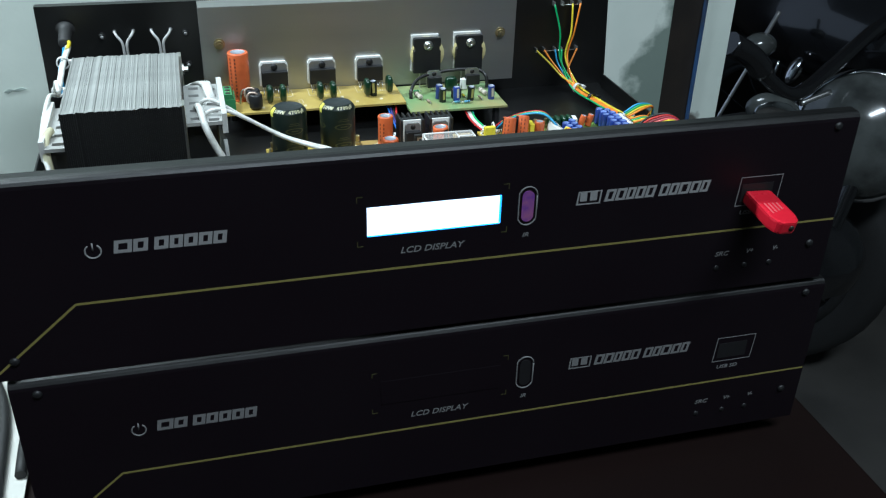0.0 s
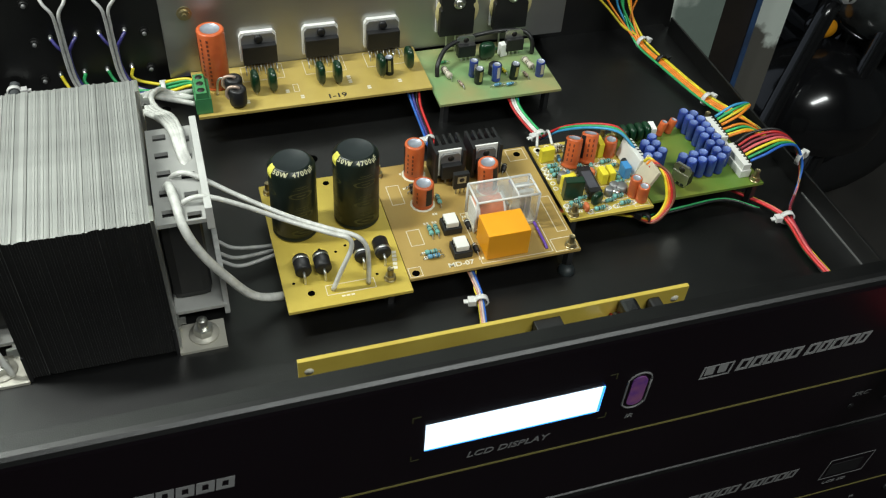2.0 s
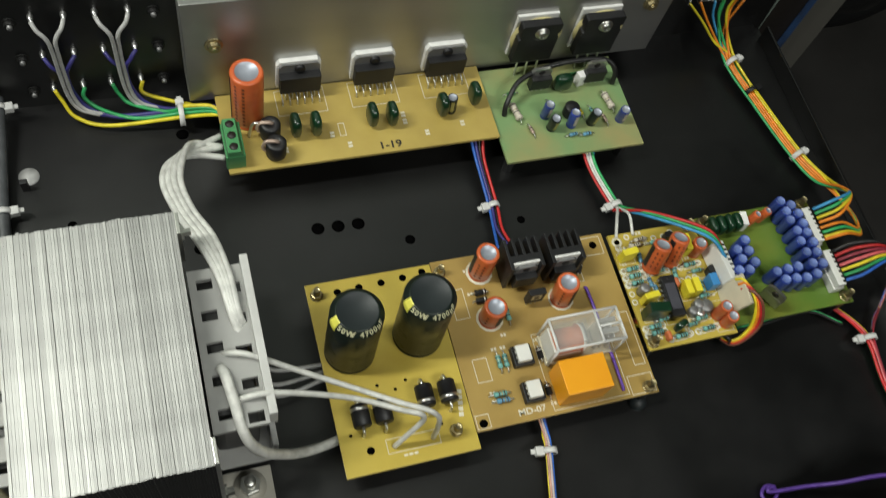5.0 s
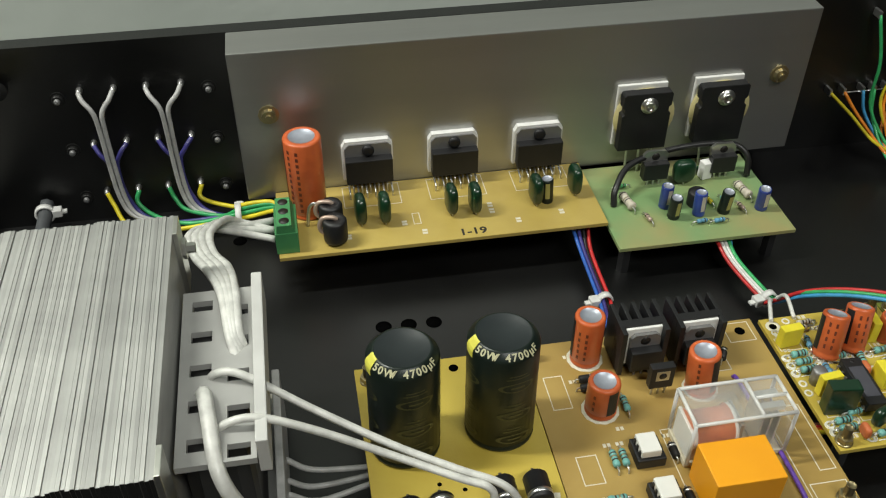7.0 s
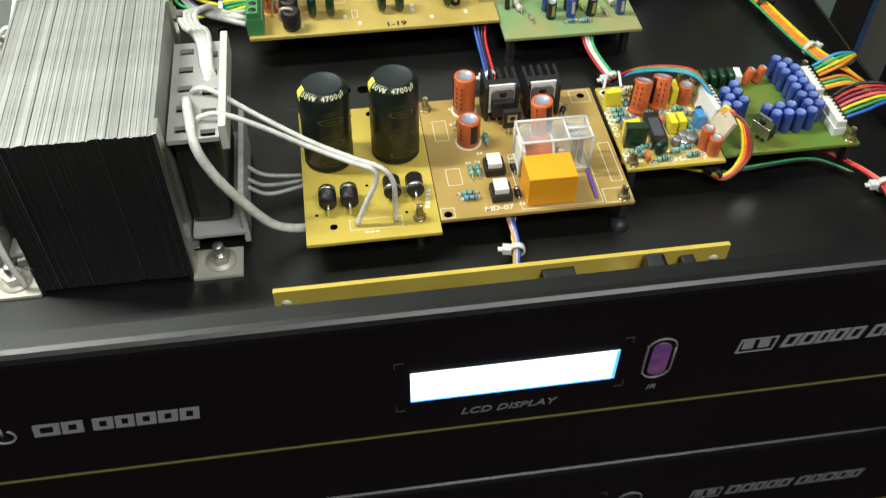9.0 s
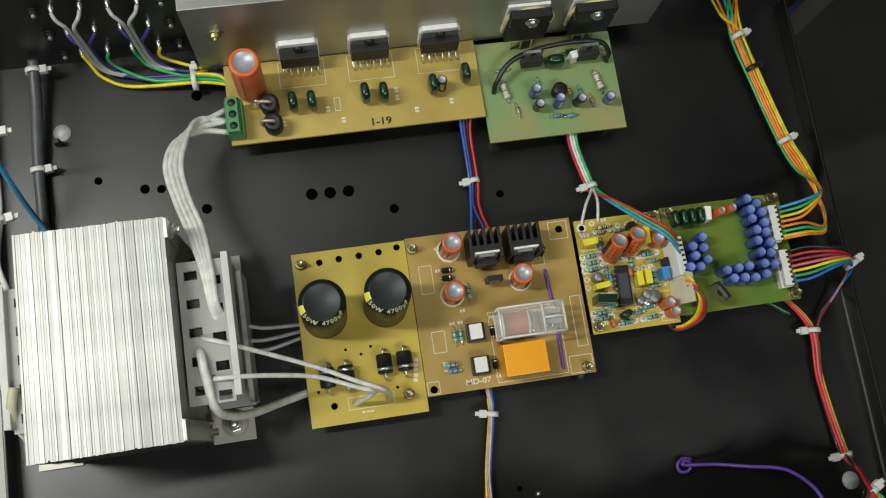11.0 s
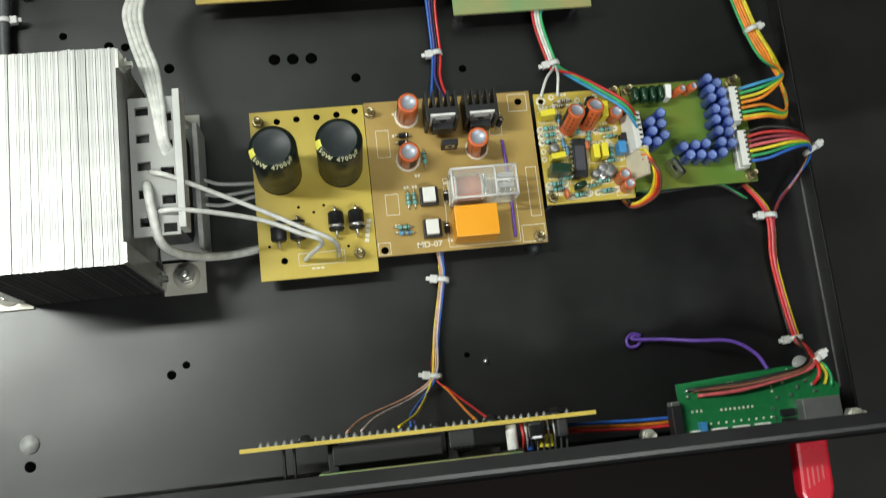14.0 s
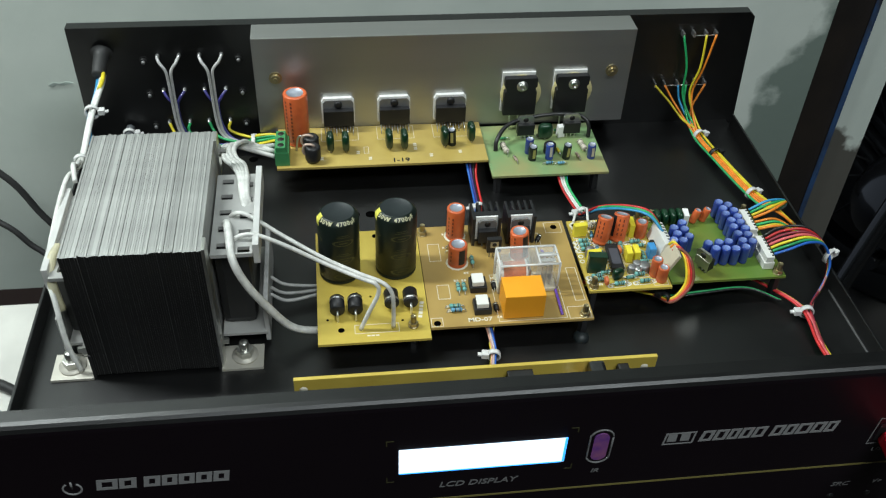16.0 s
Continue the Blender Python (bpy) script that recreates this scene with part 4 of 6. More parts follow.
# holes of the case floor
for x, y, r in ((-16.6, 213.8, 3), (-7.3, 213.5, 3), (2, 213.2, 3), (23.7, 201, 2.4), (78.8, 201.8, 2), (-120, 234, 2), (-98, 227, 2.4), (-90, 226, 2.2), (-69, 213, 2.6), (-68, 273, 2.8), (-76, 60, 2.2), (-69, 64, 1.8), (-141, 25, 2.6), (64, 55, 1.4), (150, 258, 1.6)):
    hole(amp, x, y, 0.05, r, "floor_hole")
for x, y in ((-135.5, 261), (-141, 35), (230, 33)):
    part("rubber_pad", lambda: lathe(B(), [(0, 0), (4.4, 0), (4.4, 0.5), (0, 0.5)], 18), WIRE["grey"], amp, m=at(x, y, 0.05), key="floor_pad")
part("floor_stud", lathe(B(), [(4.2, 0), (4.2, 1.0), (3.4, 2.6), (1.8, 3.6), (0, 3.8)], 18), C_TOPD, amp, "dark plastic stud in the case floor", m=at(103.3, 105, 0.05))
part("rivet", lathe(B(), [(0, 0), (1.5, 0), (1.2, 1), (0, 1.2)], 10), ZINC, amp, m=at(73, 51, 0.05))
part("cable_clip", box(B(), -1.5, -1.2, 0, 1.5, 1.2, 7, 0.4), BLACK, amp, m=at(-137, 255, 0.05))

# heat sink screws
for x, z in ((-50, 54), (157, 52)):
    sc = part("screw", lambda: lathe(B(), [(0, -3.6), (1.3, -3.6), (1.4, -2.6), (2.7, -2.6), (2.9, -0.8), (4.0, -0.7), (4.0, 0.05)], 12, axis="y", smooth=False), BRASS, sink, m=at(x, 280, z), key="sink_screw")

# ---- transformer: bobbin, windings, feet ----
def bobbin(side):
    x0, x1 = (-76.2, -57.0) if side > 0 else (-137.8, -149.0)
    a, b = min(x0, x1), max(x0, x1)
    zt = 60 if side > 0 else 51
    bm = B()
    n = 5
    ys = [113 + k * 12.2 for k in range(n + 1)]
    w = b - a
    # two staggered columns of slots
    for lo, hi, shift in ((0.0, 0.5, 0.0), (0.5, 1.0, -3.0)) if side > 0 else ((0.0, 1.0, 0.0),):
        c0, c1 = a + w * lo, a + w * hi
        s0, s1 = c0 + (c1 - c0) * 0.28, c0 + (c1 - c0) * 0.86
        box(bm, c0, 113, zt, s0, 174, zt + 2)
        box(bm, s1, 113, zt, c1, 174, zt + 2)
        y = 113
        for i in range(n):
            m = ys[i] + 6.1 + shift
            box(bm, s0, y, zt, s1, m - 2.0, zt + 2)
            y = m + 2.0
        box(bm, s0, y, zt, s1, 174, zt + 2)
    part("bobbin_flange", bm, BOBBIN, tr)
    xr = b if side > 0 else a
    part("bobbin_rim", box(B(), min(xr, xr + 3.0 * side), 115, zt - 6, max(xr, xr + 3.0 * side), 176, zt + 5.5, 0.4), BLADE, tr)
    part("winding", box(B(), a, 119, 11, b - (2.0 if side > 0 else 0), 171, zt - 0.5, 4), TAPE, tr)
    part("bobbin_flange", box(B(), a, 113, 8.5, b + (2.5 if side > 0 else 0), 177, 10.5, 0.4), BOBBIN, tr)
    part("bobbin_rim", box(B(), xr + 2.4 * side - 1.2, 114, 3, xr + 2.4 * side + 1.2, 175, 26, 0.5), WIRE["grey"], tr)


bobbin(1)
bobbin(-1)
for x0, x1, y0, y1, bx, by in ((-77, -57, 97.5, 113, -66, 106), (-157, -137, 97.5, 114, -148, 106), (-77, -55.5, 170, 187, -64, 178), (-157, -137, 170, 187, -148, 178)):
    ft = part("foot", box(B(), x0, y0, 0.05, x1, y1, 1.8, 0.2), FOOT, tr)
    part("strap", box(B(), x1 - 0.2 if x0 < -100 else x0 - 1.4, y0 + 1, 0.1, x1 + 1.2 if x0 < -100 else x0 + 0.2, y1 - 1, 16, 0.2), BLACK, tr)
    wa = part("washer", lambda: lathe(B(), [(0, 0), (6.4, 0), (6.4, 0.9), (0, 0.9)], 20), FOOT, tr, m=at(bx, by, 1.8), key="foot_washer")
    nb = B()
    prism(nb, [(4.3 * math.cos(q), 4.3 * math.sin(q)) for q in np.linspace(0.2, 0.2 + 2 * math.pi, 7)[:-1]], "z", 0, 4, bevel=0.4)
    lathe(nb, [(2.3, 4), (2.3, 8.2), (1.8, 8.8), (0, 8.8)], 12)
    part("nut_and_bolt", nb, ZINC, tr, m=at(bx, by, 2.7))
for y in (103, 187):
    part("core_bolt", lathe(B(), [(0, 0), (3.2, 0), (3.2, 2.5), (1.6, 2.5), (1.6, 5), (0, 5)], 6, axis="x", smooth=False), ZINC, tr, m=at(-77.2, y, 68 if y > 150 else 16))
    part("core_bolt", lathe(B(), [(0, -5), (1.6, -5), (1.6, -2.5), (3.2, -2.5), (3.2, 0), (0, 0)], 6, axis="x", smooth=False), ZINC, tr, m=at(-137.0, y, 60 if y > 150 else 16))
part("side_clamp", box(B(), -77.0, 99.5, 2, -75.6, 108, 77.4, 0.2), ZINC, tr)
part("side_clamp", box(B(), -77.0, 182, 55, -75.6, 190.5, 77.4, 0.2), ZINC, tr)
part("insulating_paper", box(B(), -137.6, 112, 0.5, -137.1, 178, 58, 0.1), BEIGE, tr)

# ---- power supply board ----
Z = 14.5
CAP_R, CAP_H = 10.6, 39.5


def on_sleeve(bm, a0, a1, z0, z1, r):
    n = max(1, int(abs(a1 - a0) / 0.12))
    for k in range(n):
        p, q = a0 + (a1 - a0) * k / n, a0 + (a1 - a0) * (k + 1) / n
        bm.faces.new([bm.verts.new((r * math.cos(u), r * math.sin(u), v)) for u, v in ((p, z0), (q, z0), (q, z1), (p, z1))])


def yellow_mark():
    bm = B()
    prof = ((CAP_R + 0.07, CAP_H - 5.0), (CAP_R + 0.07, CAP_H - 2.8), (CAP_R - 0.40, CAP_H - 1.80), (CAP_R - 1.82, CAP_H - 0.22), (CAP_R - 2.4, CAP_H + 0.05))
    line = [[bm.verts.new((rr * math.cos(q), rr * math.sin(q), zz)) for rr, zz in prof] for q in np.linspace(-0.2, 0.2, 5)]
    for p, q in zip(line, line[1:]):
        for k in range(4):
            bm.faces.new([p[k], q[k], q[k + 1], p[k + 1]])
    return bm


def sleeve_print():
    """Three printed ovals one above another with lines of small marks between them."""
    bm = B()
    r = CAP_R + 0.06
    for zc in (5.5, 15.5, 27.0):
        for k in range(20):
            a, b = 2 * math.pi * k / 20, 2 * math.pi * (k + 1) / 20
            bm.faces.new([bm.verts.new((r * math.cos(e * 0.55 * math.cos(u)), r * math.sin(e * 0.55 * math.cos(u)), zc + e * 1.8 * math.sin(u))) for u, e in ((a, 1), (b, 1), (b, 0.78), (a, 0.78))])
        on_sleeve(bm, -0.20, 0.20, zc - 0.3, zc + 0.3, r)
        for dz, w in ((3.3, 0.34), (4.4, 0.26)):
            on_sleeve(bm, -w, w, zc + dz, zc + dz + 0.35, r)
    return bm


for i, (x, y, turn) in enumerate(((-17.6, 149.0, 194), (11.7, 150.2, 190))):
    stand = at(x, y, Z, -2.2, 0.4, 0)
    c = ecap(psu, x, y, Z, CAP_R, CAP_H, C_DARK, (-2.2, 0.4), stripe=False, top=C_TOPD, name="large_capacitor")
    part("yellow_mark", yellow_mark, C_YELSTR, c, m=stand @ at(0, 0, 0, 0, 0, turn), key="yellow_mark")
    for face in (-78, 8, -172):
        part("gold_print", sleeve_print, C_GOLD, c, m=stand @ at(0, 0, 0, 0, 0, face), key="gold_print")
    for k, ch in enumerate("50WV 4700\u00b5F"):
        if ch != " ":
            mm = stand @ at(0, 0, 0, 0, 0, turn + 19 + k * 11.0 + 90) @ at(-0.8, -(CAP_R - 0.30), CAP_H - 1.95, 46, 0, 0)
            letters(ch, 2.1, mm, C_PALE, c, "printed_letter", bold=0.07)
for i, x in enumerate((-20, -11, 7.2, 16.8)):
    def diode():
        bm = lathe(B(), [(0, -4.6), (3.2, -4.6), (3.7, -4.0), (3.7, -3.2), (3.75, -3.2, 1), (3.75, -1.8, 1), (3.7, -1.8), (3.7, 4.0), (3.2, 4.6), (0, 4.6)], 18, axis="y")
        for s in (-1, 1):
            tube(bm, [(0, s * 4.4, 0), (0, s * 6.2, 0), (0, s * 7.2, -1.2), (0, s * 7.2, -5.2)], 0.65, 6, 4, mi=1)
        return bm
    part("diode", diode, [BLACK, SOLDER], psu, m=at(x, 119.8 if i < 2 else 122.5, Z + 4.6, 0, 0, 180 if i < 2 else 0), key="diode")
for x, y in ((-26, 175.5), (17, 107)):
    screw(psu, x, y, Z)
for x, y in ((-17, 175.5), (-7.5, 176), (2.3, 176.3), (12, 176.8), (21, 178), (-18.5, 106.5)):
    hole(psu, x, y, Z + 0.01, 1.6, "board_hole")
for x, y in ((-10, 132), (2, 132), (-25, 114), (-3, 129), (12, 111)):
    hole(psu, x, y, Z + 0.01, 0.7, "board_hole")
silk(psu, -12, 103.5, 10, 109.5, Z)
dashes(psu, -6, 101.4, Z, 3, 1.6, 0.9, 0.5)
dashes(psu, 21.8, 112, Z, 5, 1.8, 2.0, 0.6, 80)
for x, y in ((-26, 175.5), (17, 107)):
    standoff(psu, x, y, 12.9)

# ---- relay board ----
ecap(md, 46, 173, Z, 5.0, 20, C_ORANGE, turn=170)
ecap(md, 44.5, 151, Z, 5.1, 13.5, C_ORANGE, turn=-70)
ecap(md, 78.8, 154, Z, 5.0, 17.5, C_ORANGE, (3, -3), -60)
for r_, x, y in ((6.4, 46, 173), (6.4, 44.5, 151), (6.2, 78.8, 154)):
    rings(md, [(x, y)], Z, r_ * 0.95)
for x0, x1 in ((54, 70.5), (73, 88)):
    hs = part("heat_sink", lambda: box(B(), 0, -1.5, 0.5, 15.5, 1.5, 19, 0.2), BLACK, md, "black finned heat sink", m=at(x0, 168.5, Z), key="sink_web")
    for k in range(5):
        part("fin", lambda: box(B(), 0, 1.45, 0.5, 1.4, 9.5, 19, 0.2), BLACK, hs, m=at(x0 + k * 3.525, 168.5, Z), key="sink_fin")
    for xx in (0, 13.9):
        part("fin", lambda: box(B(), 0, -5, 0.5, 1.6, -1.45, 19, 0.2), BLACK, hs, m=at(x0 + xx, 168.5, Z), key="sink_front_fin")
    xm = (x0 + x1) / 2
    part("insulator", box(B(), -6.3, 0, 3, 6.3, 1.0, 18.3, 0.2), PAD, md, m=at(xm, 166.0, Z))
    tab_transistor(md, xm, 163.7, Z, 10, 14, 0, GREYTAB, "regulator")
def small_q():
    bm = box(B(), -3.9, -1.4, 4, 3.9, 1.4, 13, 0.3)
    box(bm, -2.2, -1.5, 7.5, 2.2, -1.35, 11.5, mi=1)
    lathe(bm, [(0, -1.56), (1.3, -1.56), (1.3, -1.4)], 12, (0, 0, 9.5), axis="y")
    for k in (-1, 0, 1):
        tube(bm, [(k * 2.2, 0, 4.2), (k * 2.2, 0, -0.2)], 0.4, 5, mi=1)
    return bm
part("transistor", small_q, [BLACK, ZINC], md, m=at(64.5, 154.5, Z))
for y in (131.2, 115.3):
    o = part("optocoupler", box(B(), 48.2, y - 4.4, Z + 0.3, 57, y + 4.4, Z + 4, 0.4), BLACK, md)
    part("top", box(B(), 49.3, y - 3.5, Z + 4, 55.4, y + 3.7, Z + 7, 0.5), WHITE, o)
    for k in (-1, 0, 1):
        part("notch", box(B(), 48.9, y + k * 2.3 - 0.4, Z + 4, 49.6, y + k * 2.3 + 0.4, Z + 6.2), BLACK, o)
for x, y, tn, mt in ((42.5, 131, 90, R_BODY), (45.5, 131, 90, R_BODY), (39, 117.5, 0, R_BODY), (39.5, 114.6, 0, R_BLUE), (52.5, 151, 90, R_BODY)):
    resistor(md, x, y, Z, tn, mt, 5.6)
for x, y, tn in ((61, 131, 90), (59.8, 115, 90), (43.5, 163.2, 0), (43, 159.5, 0), (91.5, 166, 60)):
    def small_d():
        bm = lathe(B(), [(0, -2.3), (1.3, -2.3), (1.35, 1.0), (1.37, 1.0, 1), (1.37, 1.6, 1), (1.3, 2.3), (0, 2.3)], 10, axis="x")
        for s in (-1, 1):
            tube(bm, [(s * 2.2, 0, 0), (s * 3.4, 0, 0), (s * 3.8, 0, -1.4)], 0.3, 5, 3, mi=1)
        return bm
    part("diode", small_d, [BLACK, SOLDER], md, m=at(x, y, Z + 1.4, 0, 0, tn), key="small_diode")
# clear relay: shell, coil, contacts
rc = part("relay_base", box(B(), 62, 125.4, Z + 0.1, 93, 138.6, Z + 2.2, 0.3), BEIGE, md)
sh = B()
x0, y0, x1, y1, z0, z1, w = 62.4, 125.0, 93.0, 139.0, Z + 2.2, Z + 19.5, 0.7
for q in ((x0, y0, z0, x1, y0 + w, z1), (x0, y1 - w, z0, x1, y1, z1), (x0, y0 + w, z0, x0 + w, y1 - w, z1), (x1 - w, y0 + w, z0, x1, y1 - w, z1), (x0 + w, y0 + w, z1 - w, x1 - w, y1 - w, z1), (82.6, y0 + w, z0 + 5, 83.4, y1 - w, z1 - w)):
    box(sh, *q)
shell = part("clear_cover", sh, CLEAR, rc, "clear plastic relay cover")
shell.visible_shadow = False
part("coil", lathe(B(), [(0, 63.6), (6.2, 63.8), (6.2, 64.9, 1), (5.4, 64.9), (5.4, 76.4), (6.2, 76.4), (6.2, 77.5, 1), (0, 77.6, 1)], 20, (0, 132, Z + 9.5), axis="x"), [COIL, WHITE], rc)
# Pale rods added along the cover's edges for the light they catch.
for ex, ey in ((x0, y0), (x1, y0), (x0, y1), (x1, y1)):
    part("cover_edge", tube(B(), [(ex, ey, z0), (ex, ey, z1)], 0.6, 6), EDGE_C, rc)
for ey in (y0, y1):
    part("cover_edge", tube(B(), [(x0, ey, z1), (x1, ey, z1)], 0.6, 6), EDGE_C, rc)
for ex in (x0, x1, 83.0):
    part("cover_edge", tube(B(), [(ex, y0, z1), (ex, y1, z1)], 0.6, 6), EDGE_C, rc)
part("cover_edge", tube(B(), [(83, 132, z1), (x1, 132, z1)], 0.6, 6), EDGE_C, rc)
part("coil_frame", box(B(), 62.8, 126.4, Z + 2.3, 63.9, 137.6, Z + 13.5, 0.3), WHITE, rc)
part("coil_frame", box(B(), 63.9, 126.2, Z + 2.3, 77.8, 127.0, Z + 8.5, 0.2), COPPER, rc)
part("coil_plate", box(B(), 64.2, 127.2, Z + 16.6, 79.5, 137.4, Z + 17.2, 0.2), FROST, rc)
part("armature", box(B(), 78, 127, Z + 2.4, 79.2, 137, Z + 14, 0.2), ZINC, rc)
for k in range(3):
    part("contact", box(B(), 84.5 + k * 2.6, 127.5, Z + 2.4, 85.1 + k * 2.6, 136.5, Z + 15.5, 0.1), SOLDER, rc)
part("contact_block", box(B(), 84.0, 128.8, Z + 16.6, 91.6, 131.0, Z + 18.2), SOLDER, rc)
part("contact_block", box(B(), 84.0, 133.6, Z + 16.6, 91.6, 135.6, Z + 18.2), SOLDER, rc)
part("relay", box(B(), 62.4, 107.4, Z + 0.2, 82.8, 122.4, Z + 15.0, 0.4), RELAY, md, "orange plastic relay")
silk(md, 60, 105.8, 95, 140.2, Z)
silk(md, 30, 153, 36.4, 167, Z)
silk(md, 31.5, 124, 38, 134.5, Z)
silk(md, 101.5, 117.5, 106.8, 142.5, Z)
silk(md, 26, 105, 32, 111, Z)
silk(md, 96, 105, 107.5, 113.5, Z)
silk(md, 97, 171.5, 106.5, 180.5, Z)
silk(md, 86, 160, 92.5, 172, Z)
letters("MD-07", 2.6, at(44.5, 107.0, Z + 0.05), SILK, md, "board_code", bold=0.08, wide=1.15)
for x, y in ((41, 136.5), (45, 136.5), (35, 118), (35, 114.5), (60, 137), (47, 142), (38, 163), (39, 174), (59.5, 108.5)):
    dashes(md, x, y, Z, 2, 1.0, 1.4, 0.4)
for x, y in ((28.3, 176), (104, 107.2)):
    screw(md, x, y, Z)
    standoff(md, x, y, 12.9)
for x, y in ((29, 107.2), (102.3, 176.4)):
    hole(md, x, y, Z + 0.01, 1.8, "board_hole")
part("jumper_wire", tube(B(), [(91.5, 157, Z), (91.8, 154, Z + 1), (92.6, 132, Z + 0.8), (92.4, 112, Z + 1), (92.6, 108, Z)], 0.75, 7, 5), WIRE["purple"], md, "violet jumper wire")

# ---- preamplifier board ----
Z = 16.0
ecap(tone, 124.6, 159.4, Z, 4.4, 15.5, C_ORANGE, turn=20, toward=(2.6, 4.6, 14))
ecap(tone, 134.4, 160.8, Z, 4.4, 15.5, C_ORANGE, turn=40, toward=(2.6, 5.4, 14))
for x, y, r, h in ((147.2, 131.6, 2.9, 11.5), (149.6, 127.2, 2.9, 9.5), (148, 163.5, 3.4, 10.5)):
    ecap(tone, x, y, Z, r, h, C_ORANGE, (0, 0), 200, stripe=False)
chip(tone, 128.2, 143.5, Z, 6.6, 19.5, 4.6, -3, 8)
for x, y, w, d, h, mt, tn in ((114.5, 166.5, 7.5, 3.2, 8, FILM_Y, 6), (117, 144.5, 7.2, 2.8, 8, FILM_Y, 6), (136.3, 145.5, 3.2, 7.0, 6.8, FILM_Y, 0), (140.6, 145.8, 3.2, 7.0, 6.8, FILM_Y, 0), (143, 166, 3.0, 8, 9, FILM_Y, -4), (149.2, 146.4, 3.8, 6.0, 7.4, FILM_B, 0)):
    boxcap(tone, x, y, Z, w, d, h, mt, tn)
boxcap(tone, 116.6, 137.2, Z, 9.6, 4.6, 11.6, FILM_G, -8)
film(tone, 126.2, 129.2, Z, 6.5, 3.5, 8, FILM_G, 20)
for x, y, tn in ((115.5, 160.5, 4), (115.5, 157, 4), (115.5, 153.6, 4), (116, 132, 4), (116, 129, 4), (127.5, 157.4, 4), (143.5, 157.6, 4), (126.5, 125.4, 4), (140.5, 126.4, 4), (139, 131.6, 4), (134.8, 155, 80), (145, 146, 88)):
    resistor(tone, x, y, Z, tn, R_BODY, 5.4, 1.2)
    cs, sn = math.cos(math.radians(tn)), math.sin(math.radians(tn))
    oval(tone, x, y, Z, 6.0, tn)
for x, y, tn in ((121, 171.5, 4), (124, 174, 4)):
    resistor(tone, x, y, Z, tn, R_TAN, 5.2, 1.0)
for x, y, r, h, mt in ((116, 149, 2.4, 6.0, GREYTAB), (135.5, 135, 2.2, 4.2, GREYTAB), (139, 137.5, 2.4, 4.6, GREYTAB), (142.5, 136, 3.2, 4.2, GREYTAB), (138.5, 133.5, 2.0, 3.8, SOLDER)):
    part("trimmer", lathe(B(), [(0, 0), (r, 0), (r, h - 0.6), (r * 0.8, h), (0, h)], 14), mt, tone, m=at(x, y, Z))
spots = [(111.5, 160.5), (111.5, 157), (111.5, 153.6), (111.5, 149), (111.5, 145), (120.5, 160), (120.5, 156), (112, 132), (112, 128.6), (120, 131.5), (122.5, 157.8), (132.5, 157.6), (138.5, 157.8), (149, 158), (121.5, 125), (132, 126), (135.5, 126), (146, 127), (134.5, 150.8), (137.5, 151), (141, 151.2), (144.5, 151.5), (120, 172), (127, 174.5), (132, 174), (137, 174), (141, 175.5), (146, 171), (119, 176.8), (113, 172)]
rings(tone, spots, Z + 0.01, 1.5, SILK_W)
for x, y, tn in ((121, 165, 80), (131, 171.5, 4), (121.5, 152.5, 90), (123, 148.5, 90), (133.5, 129.5, 4), (145.5, 154, 4), (121, 134.5, 4), (144.5, 141.5, 4)):
    resistor(tone, x, y, Z, tn, R_BODY if tn == 4 else R_BLUE, 4.6, 1.0)
for x, y, tn in ((119.5, 126, 0), (132.5, 149.5, 0)):
    film(tone, x, y, Z, 2.2, 4.6, 5.2, COIL, tn, "ceramic_capacitor")
for x, y, tn in ((137.5, 172.5, 10), (151.5, 152, 90)):
    part("transistor", lambda: prism(B(), [(-2.3, -1.2), (2.3, -1.2), (2.3, 0.4), (1.3, 1.8), (-1.3, 1.8), (-2.3, 0.4)], "z", 2.5, 7.2, bevel=0.2), BLACK, tone, m=at(x, y, Z - 2.3, 0, 0, tn), key="small_transistor")
for x0_, y0_, x1_, y1_ in ((122.5, 131.5, 133.5, 156), (111, 163.5, 119, 169.5), (133.8, 141, 143.2, 150.5), (146.5, 142, 152, 150.5), (112.5, 134.5, 124, 141.5), (145, 123.5, 153, 138.5), (120.5, 157, 142, 171.5)):
    silk(tone, x0_, y0_, x1_, y1_, Z)
for x, y in ((112, 163), (124.5, 155.5), (134.5, 152.2), (140.5, 139.5), (119.5, 142), (130, 127.5), (143, 160.5), (126, 171.5), (116, 126)):
    dashes(tone, x, y, Z, 2, 0.9, 1.3, 0.4)
rings(tone, [(113.5, 175)], Z + 0.01, 2.6)
hole(tone, 113.5, 175, Z + 0.02, 1.3, "board_hole")
dashes(tone, 112, 170, Z, 3, 1.2, 2.2, 0.5)
dashes(tone, 122, 177, Z, 3, 1.2, 1.6, 0.5)
dashes(tone, 147, 141, Z, 2, 1.6, 1.2, 0.5)
for x, y in ((112.8, 125.3), (150, 176.6)):
    screw(tone, x, y, Z)
    standoff(tone, x, y, 14.4)
part("connector", box(B(), -2.6, -9.6, 0, 2.6, 9.6, 10.5, 0.4), WHITE, tone, m=at(154.6, 153.2, Z, 0, 14, 2))
for k in range(7):
    part("connector_slot", lambda: box(B(), 0.4, -0.55, 10.45, 2.2, 0.55, 10.56), INK, tone, m=at(154.6, 153.2, Z, 0, 14, 2) @ at(0, -7.5 + 2.5 * k, 0), key="connector_slot")
part("connector_strip", box(B(), -0.9, -7.2, 0, 0.9, 7.2, 15, 0.3), BEIGE, tone, "beige leaning wire strip", m=at(152.6, 137.4, Z, 0, 24, -4))

